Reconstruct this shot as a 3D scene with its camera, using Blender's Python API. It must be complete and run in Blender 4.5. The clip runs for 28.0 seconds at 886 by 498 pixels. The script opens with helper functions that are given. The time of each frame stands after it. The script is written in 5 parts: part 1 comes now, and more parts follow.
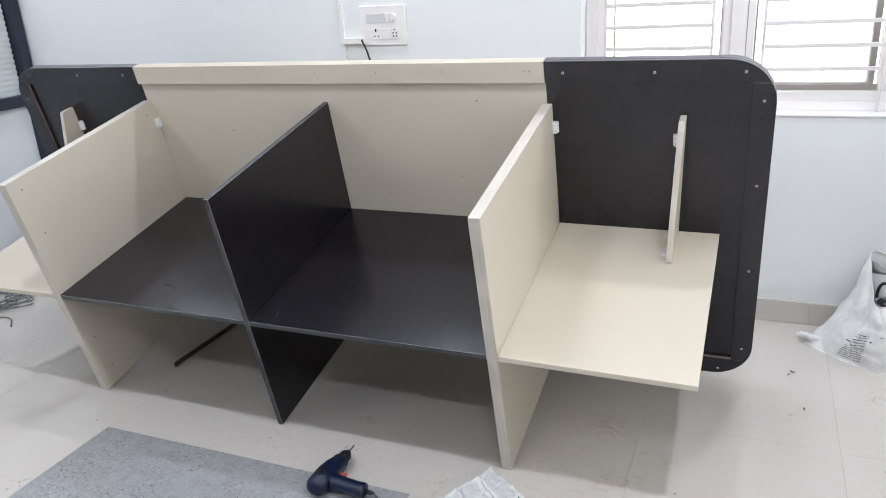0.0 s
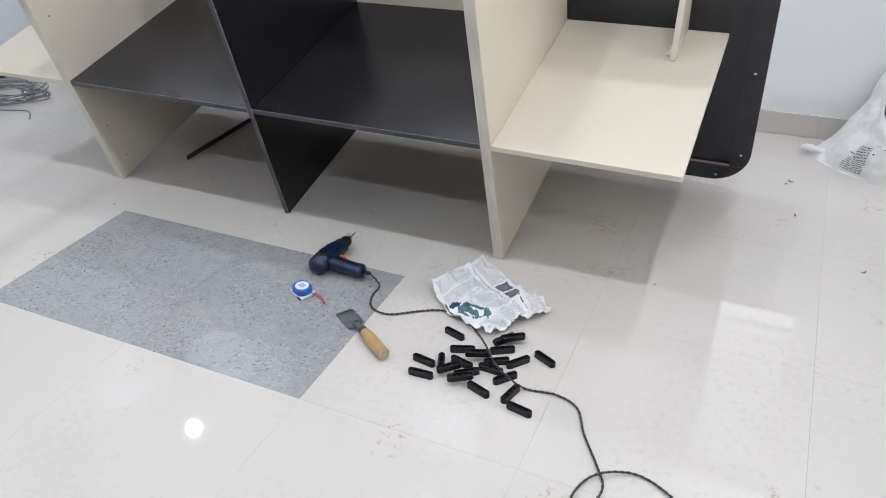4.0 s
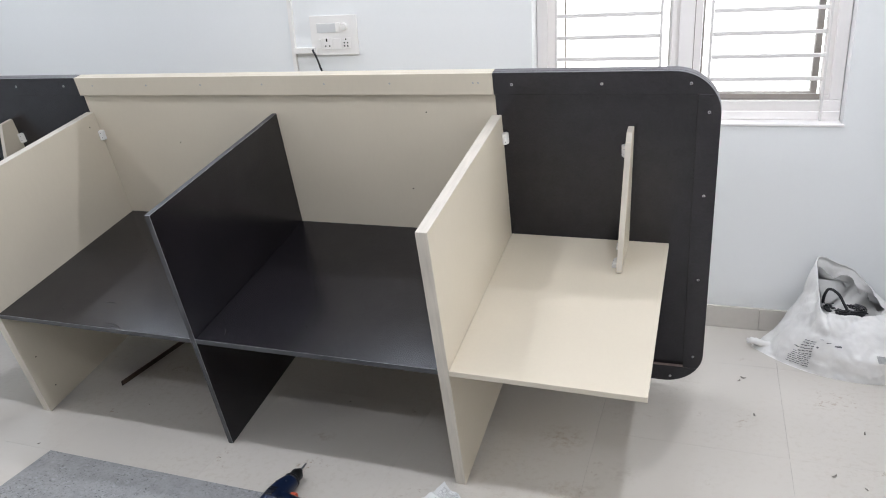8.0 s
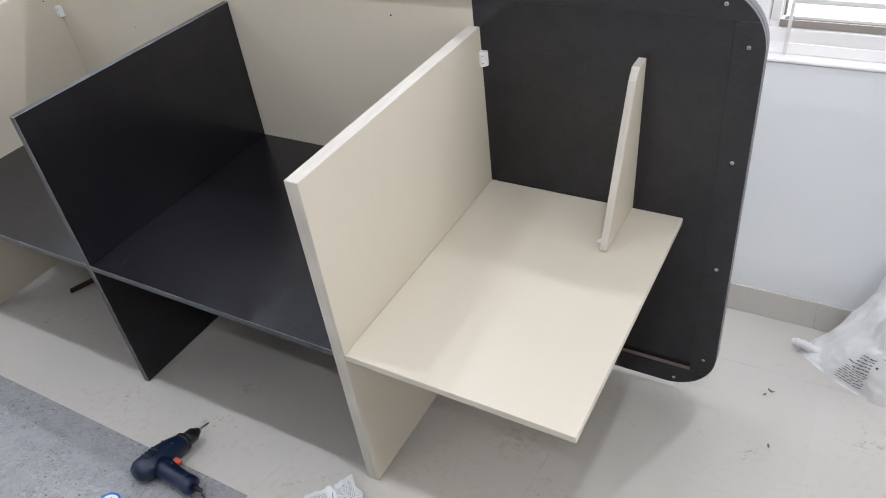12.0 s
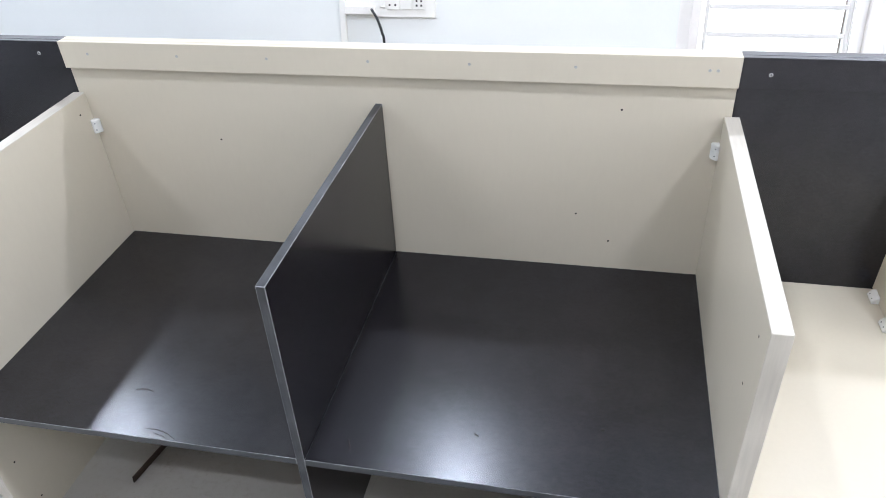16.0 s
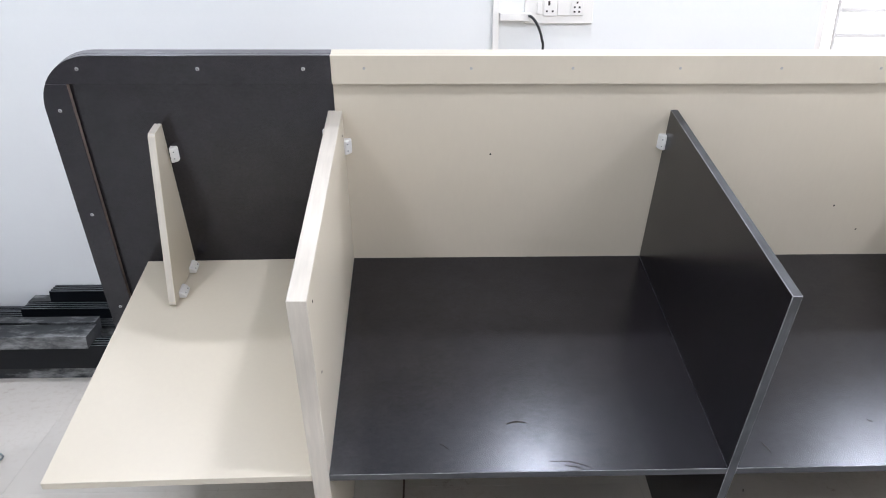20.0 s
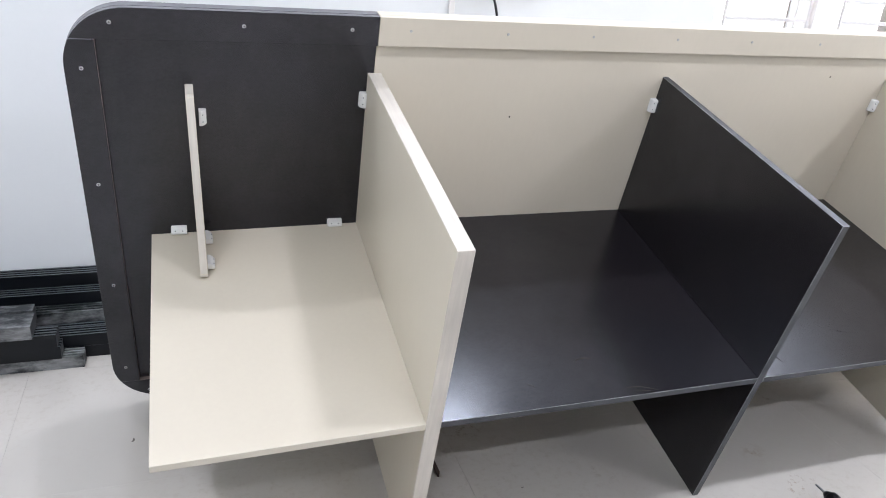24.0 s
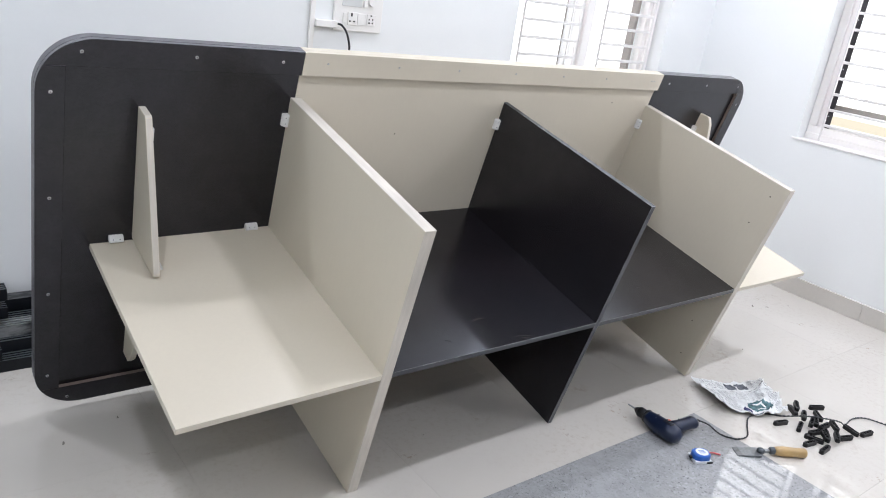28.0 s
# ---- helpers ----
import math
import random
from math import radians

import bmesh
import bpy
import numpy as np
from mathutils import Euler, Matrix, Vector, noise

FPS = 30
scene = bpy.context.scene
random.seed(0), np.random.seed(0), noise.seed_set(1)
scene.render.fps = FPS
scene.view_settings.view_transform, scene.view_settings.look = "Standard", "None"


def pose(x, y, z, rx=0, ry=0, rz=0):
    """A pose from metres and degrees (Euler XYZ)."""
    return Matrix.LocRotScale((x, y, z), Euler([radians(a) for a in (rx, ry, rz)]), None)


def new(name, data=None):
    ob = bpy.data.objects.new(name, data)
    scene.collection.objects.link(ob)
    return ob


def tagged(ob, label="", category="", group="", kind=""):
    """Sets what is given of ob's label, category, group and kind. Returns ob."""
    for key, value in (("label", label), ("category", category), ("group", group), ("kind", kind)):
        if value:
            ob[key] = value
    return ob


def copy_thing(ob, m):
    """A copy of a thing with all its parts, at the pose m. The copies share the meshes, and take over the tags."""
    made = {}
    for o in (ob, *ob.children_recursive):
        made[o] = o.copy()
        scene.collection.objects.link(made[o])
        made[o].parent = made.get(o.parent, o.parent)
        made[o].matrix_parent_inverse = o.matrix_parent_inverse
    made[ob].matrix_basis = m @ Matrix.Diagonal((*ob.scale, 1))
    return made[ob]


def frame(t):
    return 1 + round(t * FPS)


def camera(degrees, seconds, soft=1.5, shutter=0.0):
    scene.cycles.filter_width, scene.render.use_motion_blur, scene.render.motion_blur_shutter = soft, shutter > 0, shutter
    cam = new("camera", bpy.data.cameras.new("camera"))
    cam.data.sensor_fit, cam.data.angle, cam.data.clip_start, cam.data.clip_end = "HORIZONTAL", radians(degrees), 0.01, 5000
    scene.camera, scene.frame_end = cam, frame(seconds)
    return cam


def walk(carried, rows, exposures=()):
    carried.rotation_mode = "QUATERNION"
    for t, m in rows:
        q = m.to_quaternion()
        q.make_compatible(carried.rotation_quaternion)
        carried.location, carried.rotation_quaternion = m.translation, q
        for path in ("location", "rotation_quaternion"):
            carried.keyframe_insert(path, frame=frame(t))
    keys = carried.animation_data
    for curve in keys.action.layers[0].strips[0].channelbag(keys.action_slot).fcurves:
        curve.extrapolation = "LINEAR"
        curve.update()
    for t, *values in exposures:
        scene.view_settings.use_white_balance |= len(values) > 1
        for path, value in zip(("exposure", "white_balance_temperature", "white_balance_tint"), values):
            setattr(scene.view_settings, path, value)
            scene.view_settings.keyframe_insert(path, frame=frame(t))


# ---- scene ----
EXPOSURES = [(0.0, -0.03, 6150, 11), (2.0, -0.17, 6200, 11), (3.0, -0.09, 6160, 11), (4.5, -0.08, 6100, 11), (8.0, -0.14, 6270, 11), (11.0, -0.10, 6200, 12), (12.0, -0.16, 6160, 11), (13.0, -0.03, 6020, 10), (15.5, 0.27, 6000, 10), (17.0, 0.42, 5960, 10), (18.0, 0.28, 6090, 12), (20.0, 0.33, 6170, 13), (21.0, 0.35, 6150, 13), (24.0, 0.39, 6110, 13), (26.0, 0.34, 6020, 12), (28.0, 0.10, 6150, 12)]
cam = camera(61.36, 28.0, soft=1.0)
# seconds, eye x y z, yaw, pitch, roll
ROWS = [
    (0.0, 1.4581, -1.8590, 1.4313, 23.343, -19.773, -3.324),
    (0.5, 1.4577, -1.8614, 1.4252, 23.740, -19.513, -3.064),
    (1.0, 1.4600, -1.8593, 1.4350, 24.836, -19.160, -3.110),
    (1.5, 1.4567, -1.8583, 1.4336, 25.509, -18.569, -3.320),
    (2.0, 1.4523, -1.8565, 1.4275, 25.473, -18.400, -3.408),
    (2.5, 1.4341, -1.8762, 1.4301, 24.715, -21.420, -3.324),
    (3.0, 1.4650, -1.8675, 1.4059, 24.677, -25.400, -2.970),
    (3.5, 1.4949, -1.8836, 1.3613, 25.587, -29.698, -3.745),
    (4.0, 1.5729, -1.9113, 1.3405, 26.314, -32.576, -2.763),
    (4.5, 1.5982, -2.0488, 1.3374, 21.155, -32.531, -3.023),
    (6.5, 1.6789, -2.0701, 1.4052, 19.485, -25.173, -3.547),
    (7.0, 1.7027, -1.9948, 1.4384, 22.423, -19.631, -3.508),
    (7.5, 1.6005, -1.8950, 1.4424, 20.959, -19.002, -3.393),
    (8.0, 1.4844, -1.8192, 1.4415, 20.319, -19.461, -3.059),
    (8.5, 1.4510, -1.7266, 1.4338, 21.248, -20.343, -2.273),
    (9.0, 1.5168, -1.6036, 1.4321, 21.808, -20.613, -0.885),
    (9.5, 1.6060, -1.4476, 1.4034, 23.486, -23.168, -1.483),
    (10.0, 1.6009, -1.3319, 1.4121, 24.766, -21.670, -3.453),
    (10.5, 1.6870, -1.2056, 1.3908, 27.672, -21.940, -3.603),
    (11.0, 1.8605, -1.0828, 1.3996, 28.957, -23.153, -1.645),
    (11.5, 1.8619, -1.0904, 1.3974, 31.015, -23.129, -0.961),
    (12.0, 1.6985, -1.1782, 1.3732, 29.622, -26.648, -0.047),
    (12.5, 1.5552, -1.2688, 1.3696, 25.017, -26.229, 0.853),
    (13.0, 1.4180, -1.2870, 1.3951, 23.710, -22.708, 1.189),
    (13.5, 1.2573, -1.2731, 1.4123, 23.872, -22.410, -1.536),
    (15.5, 0.7156, -1.2292, 1.4150, 15.377, -23.300, -2.670),
    (16.0, 0.5587, -1.2570, 1.4114, 12.355, -22.539, -0.398),
    (16.5, 0.3312, -1.3565, 1.4050, 9.921, -23.457, -2.060),
    (17.0, 0.1788, -1.3894, 1.3984, 12.573, -22.765, -1.745),
    (17.5, -0.0265, -1.3742, 1.4220, 10.402, -23.661, -2.161),
    (18.0, -0.1823, -1.3729, 1.4109, 6.775, -22.900, -1.565),
    (18.5, -0.3531, -1.3977, 1.4140, 3.401, -23.654, -1.467),
    (19.0, -0.4404, -1.3876, 1.4088, 1.715, -22.349, -0.733),
    (19.5, -0.5534, -1.3405, 1.4122, -0.570, -21.455, -1.469),
    (20.0, -0.6105, -1.3205, 1.4192, -1.925, -22.315, 0.282),
    (20.5, -0.7796, -1.2983, 1.4085, -5.874, -22.335, -0.078),
    (21.0, -0.8843, -1.3302, 1.4103, -12.389, -22.662, 1.170),
    (21.5, -0.8949, -1.3860, 1.4137, -20.427, -23.645, 2.825),
    (23.5, -1.1781, -1.4139, 1.3704, -17.350, -21.971, 2.874),
    (24.0, -1.2484, -1.3065, 1.3815, -19.860, -23.335, 4.530),
    (24.5, -1.3431, -1.2174, 1.3854, -24.194, -23.147, 4.359),
    (25.0, -1.5174, -1.1907, 1.4012, -30.541, -23.349, 2.274),
    (25.5, -1.7245, -1.2192, 1.4048, -33.370, -25.714, 5.345),
    (26.0, -1.7341, -1.3005, 1.4057, -35.651, -24.394, 7.133),
    (26.5, -1.7422, -1.3709, 1.3919, -37.792, -24.663, 7.470),
    (27.0, -1.7733, -1.4289, 1.4097, -37.289, -23.936, 6.362),
    (27.5, -1.8268, -1.4661, 1.4204, -38.685, -20.602, 7.594),
    (28.0, -1.8376, -1.4926, 1.4236, -40.014, -19.716, 8.391),
]
walk(cam, [(t, pose(x, y, z, 90 + pitch, 0, yaw) @ pose(0, 0, 0, 0, 0, roll)) for t, x, y, z, yaw, pitch, roll in ROWS],
     exposures=EXPOSURES)

# ---- plan of the room (metres) ----
X_LEFT, X_RIGHT, Y_BACK, Y_NEAR, CEIL = -2.42, 2.370, 1.307, -4.2, 2.75
TILE, TILE_X, TILE_Y = 0.5925, -0.587, -0.812
WALL_T = 0.23

# ---- world and lamps ----
world = bpy.data.worlds.new("world")
scene.world = world
world.use_nodes = True
wn = world.node_tree.nodes
sky = wn.new("ShaderNodeTexSky")
sky.sky_type, sky.sun_disc = "NISHITA", False
sky.sun_elevation, sky.sun_rotation = radians(50), radians(120)
world.node_tree.links.new(sky.outputs[0], wn["Background"].inputs[0])
wn["Background"].inputs[1].default_value = 0.12

LAMP_W = 12.9
# the y -2.36 row is added unseen, as fill on the desk's front
LAMP_PLACES = [(x + off, y, k * side) for y, k, off in ((0.87, 0.81, -0.06), (-0.78, 1.13, 0.0), (-2.36, 0.97, 0.0)) for x, side in ((-1.9, 0.92), (0.02, 1.0), (1.76, 1.2))]


# ---- materials ----
def nodes_of(name):
    m = bpy.data.materials.new(name)
    m.use_nodes = True
    nt = m.node_tree
    return m, nt, nt.nodes["Principled BSDF"]


def ramp2(nt, fac, a, b, lo=0.3, hi=0.7):
    r = nt.nodes.new("ShaderNodeValToRGB")
    r.color_ramp.elements[0].position, r.color_ramp.elements[1].position = lo, hi
    r.color_ramp.elements[0].color, r.color_ramp.elements[1].color = (*a, 1), (*b, 1)
    nt.links.new(fac, r.inputs[0])
    return r.outputs[0]


def noise_tex(nt, scale, detail=4, stretch=(1, 1, 1), rough=0.55):
    co, mp, n = nt.nodes.new("ShaderNodeTexCoord"), nt.nodes.new("ShaderNodeMapping"), nt.nodes.new("ShaderNodeTexNoise")
    mp.inputs["Scale"].default_value = stretch
    n.inputs["Scale"].default_value, n.inputs["Detail"].default_value, n.inputs["Roughness"].default_value = scale, detail, rough
    nt.links.new(co.outputs["Object"], mp.inputs[0])
    nt.links.new(mp.outputs[0], n.inputs[0])
    return n.outputs[0]


def mix(nt, kind, fac, a, b):
    m = nt.nodes.new("ShaderNodeMix")
    m.data_type, m.blend_type = "RGBA", kind
    for sock, v in ((m.inputs[0], fac), (m.inputs[6], a), (m.inputs[7], b)):
        if hasattr(v, "is_output"):
            nt.links.new(v, sock)
        else:
            sock.default_value = v if isinstance(v, float) else (*v, 1)
    return m.outputs[2]


def bump(nt, bsdf, height, strength=0.1, dist=0.002):
    b = nt.nodes.new("ShaderNodeBump")
    b.inputs["Strength"].default_value, b.inputs["Distance"].default_value = strength, dist
    nt.links.new(height, b.inputs["Height"])
    nt.links.new(b.outputs[0], bsdf.inputs["Normal"])


def surface(name, col, rough, vary=0.06, big=1.5, fine=60.0, rvary=0.05, stretch=(1, 1, 1), bumps=0.04, metal=0.0, spec=0.5, coat=0.0):
    """A painted, moulded or laminated surface: colour and gloss that vary at two scales, and a fine relief."""
    m, nt, b = nodes_of(name)
    lo, hi = tuple(c * (1 - vary) for c in col), tuple(min(1, c * (1 + vary)) for c in col)
    c1 = ramp2(nt, noise_tex(nt, big, 2), lo, hi, 0.2, 0.8)
    g = noise_tex(nt, fine, 3, stretch)
    c2 = ramp2(nt, g, (1 - vary,) * 3, (1, 1, 1), 0.2, 0.8)
    nt.links.new(mix(nt, "MULTIPLY", 1.0, c1, c2), b.inputs["Base Color"])
    nt.links.new(ramp2(nt, noise_tex(nt, big * 2, 2), (max(0.02, rough - rvary),) * 3, (rough + rvary,) * 3, 0.15, 0.85), b.inputs["Roughness"])
    b.inputs["Metallic"].default_value, b.inputs["Specular IOR Level"].default_value, b.inputs["Coat Weight"].default_value = metal, spec, coat
    if bumps:
        bump(nt, b, g, bumps, 0.001)
    return m


def dark_board(name, col):
    """Dark laminate handled with dusty palms: mottled grain, brown bloom, rubbed smears that dull the gloss."""
    m, nt, b = nodes_of(name)
    fine = noise_tex(nt, 210, 4, (0.55, 1, 1), 0.7)
    c = ramp2(nt, fine, tuple(0.62 * k for k in col), tuple(1.45 * k for k in col), 0.30, 0.70)
    bloom = ramp2(nt, noise_tex(nt, 3.1, 5, (1, 1, 1), 0.6), (0, 0, 0), (1, 1, 1), 0.38, 0.68)
    c = mix(nt, "MIX", bloom, c, mix(nt, "MULTIPLY", 1.0, c, (1.22, 1.06, 1.02)))
    smear = ramp2(nt, noise_tex(nt, 5.0, 2, (1, 0.55, 1), 0.5), (0, 0, 0), (1, 1, 1), 0.42, 0.90)
    c = mix(nt, "MIX", smear, c, tuple(a + k for a, k in zip(col, (0.0048, 0.0040, 0.0038))))
    nt.links.new(c, b.inputs["Base Color"])
    rub = ramp2(nt, noise_tex(nt, 7, 3, (0.35, 1, 1), 0.5), (0.232, 0.232, 0.232), (0.252, 0.252, 0.252), 0.25, 0.75)
    nt.links.new(mix(nt, "ADD", 1.0, rub, ramp2(nt, fine, (0, 0, 0), (0.018, 0.018, 0.018), 0.3, 0.7)), b.inputs["Roughness"])
    pores = ramp2(nt, noise_tex(nt, 170, 3, (0.6, 1, 1), 0.7), (0.60, 0.60, 0.60), (0.76, 0.76, 0.76), 0.32, 0.68)
    cloud = ramp2(nt, noise_tex(nt, 17, 4, (1, 1, 1), 0.6), (0.86, 0.86, 0.86), (1, 1, 1), 0.35, 0.65)
    nt.links.new(mix(nt, "MULTIPLY", 1.0, pores, cloud), b.inputs["Specular IOR Level"])
    # bluish sheen: cool daylight reflected in the boards, put into their tint
    b.inputs["Specular Tint"].default_value = (0.90, 0.93, 1.0, 1)
    bump(nt, b, fine, 0.05, 0.0006)
    return m


def scuffed(name, dark, pale):
    """Dark paint with torn pale scuffs."""
    m, nt, b = nodes_of(name)
    big = ramp2(nt, noise_tex(nt, 11, 6, (0.45, 1, 1), 0.65), dark, pale, 0.50, 0.64)
    streak = ramp2(nt, noise_tex(nt, 60, 5, (0.2, 1, 1), 0.7), (0.55, 0.55, 0.55), (1, 1, 1), 0.35, 0.65)
    nt.links.new(mix(nt, "MULTIPLY", 1.0, big, streak), b.inputs["Base Color"])
    b.inputs["Roughness"].default_value = 0.55
    bump(nt, b, streak, 0.3, 0.001)
    return m


def creased(name, col):
    """Thin woven plastic with sharp creases, a fine weave and a little grime."""
    m, nt, b = nodes_of(name)
    grime = ramp2(nt, noise_tex(nt, 9, 6, (1, 1, 1), 0.65), tuple(0.88 * c for c in col), col, 0.35, 0.6)
    nt.links.new(grime, b.inputs["Base Color"])
    b.inputs["Roughness"].default_value = 0.42
    co = nt.nodes.new("ShaderNodeTexCoord")
    n = nt.nodes.new("ShaderNodeTexNoise")
    nt.links.new(co.outputs["Object"], n.inputs[0])
    n.noise_type = "RIDGED_MULTIFRACTAL"
    n.inputs["Scale"].default_value, n.inputs["Detail"].default_value, n.inputs["Distortion"].default_value = 8.0, 3.0, 1.2
    folds = nt.nodes.new("ShaderNodeTexVoronoi")
    folds.feature, folds.inputs["Scale"].default_value = "SMOOTH_F1", 13.0
    nt.links.new(co.outputs["Object"], folds.inputs[0])
    bump(nt, b, mix(nt, "ADD", 0.8, n.outputs[0], folds.outputs["Distance"]), 0.62, 0.010)
    return m


def glowing(name, col, strength):
    m, nt, b = nodes_of(name)
    b.inputs["Base Color"].default_value = (0, 0, 0, 1)
    b.inputs["Emission Color"].default_value, b.inputs["Emission Strength"].default_value = (*col, 1), strength
    return m


def glass_mat():
    m, nt, b = nodes_of("window_glass")
    b.inputs["Base Color"].default_value, b.inputs["Transmission Weight"].default_value = (0.96, 0.98, 0.98, 1), 1.0
    b.inputs["Roughness"].default_value, b.inputs["IOR"].default_value = 0.02, 1.05
    return m


def place_noise(nt, scale, detail=4, rough=0.55):
    """Noise that runs on from piece to piece across the room."""
    geo, n = nt.nodes.new("ShaderNodeNewGeometry"), nt.nodes.new("ShaderNodeTexNoise")
    n.inputs["Scale"].default_value, n.inputs["Detail"].default_value, n.inputs["Roughness"].default_value = scale, detail, rough
    nt.links.new(geo.outputs["Position"], n.inputs[0])
    return n.outputs[0]


def fleck(nt, c, scale, det, lo, hi, tint, where=None, rough=0.6):
    """Specks of another tint, thick in some places and thin in others."""
    k = ramp2(nt, place_noise(nt, scale, det, rough), (0, 0, 0), (1, 1, 1), lo, hi)
    if where is not None:
        k = mix(nt, "MULTIPLY", 1.0, k, where)
    return mix(nt, "MIX", k, c, tint)


def stain(nt, c, x, y, radius, tint):
    """One trodden smudge on the floor: a ragged patch round a place."""
    geo, d = nt.nodes.new("ShaderNodeNewGeometry"), nt.nodes.new("ShaderNodeVectorMath")
    d.operation = "DISTANCE"
    d.inputs[1].default_value = (x, y, 0)
    nt.links.new(geo.outputs["Position"], d.inputs[0])
    near = ramp2(nt, d.outputs["Value"], (1, 1, 1), (0, 0, 0), 0.15 * radius, radius)
    ragged = ramp2(nt, place_noise(nt, 34, 6, 0.7), (0, 0, 0), (1, 1, 1), 0.46, 0.64)
    return mix(nt, "MULTIPLY", mix(nt, "MULTIPLY", 1.0, near, ragged), c, tint)


def tile_mat(name, col, granite=False, rough=0.03, dirt=0.8, stains=()):
    """Polished vitrified tile: faint clouding, a slight shift from tile to tile, scuffs and dust; granite flecks where it has them."""
    m, nt, b = nodes_of(name)
    c = ramp2(nt, place_noise(nt, 2.2, 5), tuple(k * 0.955 for k in col), col)
    info = nt.nodes.new("ShaderNodeObjectInfo")
    c = mix(nt, "MULTIPLY", 1.0, c, ramp2(nt, info.outputs["Random"], (0.975, 0.975, 0.975), (1, 1, 1), 0, 1))
    if granite:
        dense = ramp2(nt, place_noise(nt, 5.5, 4, 0.6), (0.30, 0.30, 0.30), (1, 1, 1), 0.38, 0.60)
        c = fleck(nt, c, 22, 7, 0.42, 0.66, tuple(k * 0.80 for k in col), None, 0.7)
        c = fleck(nt, c, 60, 4, 0.52, 0.64, tuple(k * t for k, t in zip(col, (1.10, 1.11, 1.13))), dense)
        c = fleck(nt, c, 105, 4, 0.545, 0.64, tuple(k * 0.50 for k in col), dense, 0.68)
        c = fleck(nt, c, 70, 3, 0.64, 0.67, (0.075, 0.075, 0.082), dense)
        c = fleck(nt, c, 48, 2, 0.735, 0.75, (0.03, 0.03, 0.032))
    # trodden dust in loose patches, and a few brown scuffs
    patch = ramp2(nt, place_noise(nt, 1.7, 3), (0, 0, 0), (1, 1, 1), 0.42, 0.62)
    grit = ramp2(nt, place_noise(nt, 45, 8, 0.72), (0, 0, 0), (1, 1, 1), 0.50, 0.68)
    c = mix(nt, "MULTIPLY", mix(nt, "MULTIPLY", 1.0, patch, grit), c, tuple(1 - dirt * k for k in (0.13, 0.16, 0.20)))
    spot = ramp2(nt, place_noise(nt, 4.3, 2), (0, 0, 0), (1, 1, 1), 0.62, 0.70)
    smear = ramp2(nt, place_noise(nt, 38, 7, 0.75), (0, 0, 0), (1, 1, 1), 0.54, 0.62)
    c = mix(nt, "MULTIPLY", mix(nt, "MULTIPLY", 1.0, spot, smear), c, tuple(1 - dirt * k for k in (0.38, 0.47, 0.55)))
    for x, y, r, tint in stains:
        c = stain(nt, c, x, y, r, tint)
    nt.links.new(c, b.inputs["Base Color"])
    nt.links.new(ramp2(nt, place_noise(nt, 5, 6), (rough * 0.7,) * 3, (rough * 1.7,) * 3), b.inputs["Roughness"])
    b.inputs["Specular IOR Level"].default_value = 0.6
    return m


MAT = {}
MAT["wall"] = surface("wall_paint", (0.815, 0.823, 0.815), 0.55, 0.012, 1.2, 90, bumps=0.0)
# grey of the unseen south wall, set to hold back bounce under the desk
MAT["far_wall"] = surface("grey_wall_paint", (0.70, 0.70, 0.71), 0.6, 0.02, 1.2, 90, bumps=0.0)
MAT["ceiling"] = surface("ceiling_paint", (0.78, 0.78, 0.78), 0.7, 0.015, 1.0, 80)
BROWN, GREY = (0.78, 0.71, 0.63), (0.87, 0.85, 0.83)
MAT["floor_tile"] = tile_mat("cream_polished_tile", (0.622, 0.582, 0.525), False, 0.03, 0.8,
                             ((1.145, 0.015, 0.085, BROWN), (1.22, 0.06, 0.06, GREY), (0.99, -0.65, 0.09, GREY), (1.09, 0.30, 0.10, BROWN), (1.30, 0.16, 0.07, GREY), (0.30, 0.10, 0.05, BROWN), (-0.62, 0.30, 0.07, GREY)))
MAT["grey_tile"] = tile_mat("grey_speckled_tile", (0.362, 0.362, 0.364), True, 0.022, 0.3)
MAT["grout"] = surface("grout", (0.53, 0.497, 0.447), 0.9, 0.1, 4, 120)
MAT["base_tile"] = surface("skirting_tile", (0.60, 0.565, 0.515), 0.18, 0.04, 2, 50)
MAT["cream"] = surface("cream_laminate", (0.626, 0.563, 0.452), 0.37, 0.026, 2, 90, stretch=(1, 1, 0.3), bumps=0.03, rvary=0.03, spec=0.36)
MAT["cream_edge"] = surface("cream_edge_band", (0.615, 0.565, 0.488), 0.5, 0.17, 5, 130, stretch=(1, 0.08, 0.08), bumps=0.25)
MAT["cream_edge_long"] = surface("cream_edge_band_long", (0.643, 0.588, 0.484), 0.45, 0.06, 5, 80, stretch=(0.08, 1, 1), bumps=0.15)
MAT["dark"] = dark_board("dark_brown_laminate", (0.0072, 0.0064, 0.0084))
MAT["dark_strip"] = dark_board("dark_brown_strip_laminate", (0.0090, 0.0081, 0.0104))
MAT["end_edge"] = surface("tabletop_edge_band", (0.125, 0.120, 0.130), 0.4, 0.2, 8, 120, stretch=(0.15, 1, 1), bumps=0.15)
# wear on the dark arrises, with their caught light put into the colour
MAT["lit_worn_arris"] = surface("worn_laminate_arris", (0.30, 0.30, 0.31), 0.5, 0.7, 22, 160, bumps=0.2)
MAT["dark_edge"] = surface("dark_edge_band", (0.060, 0.063, 0.069), 0.40, 0.55, 18, 150, stretch=(1, 0.12, 0.12), bumps=0.3)
MAT["dark_edge_long"] = surface("dark_edge_band_long", (0.055, 0.057, 0.062), 0.38, 0.3, 14, 90, stretch=(0.1, 1, 1), bumps=0.2)
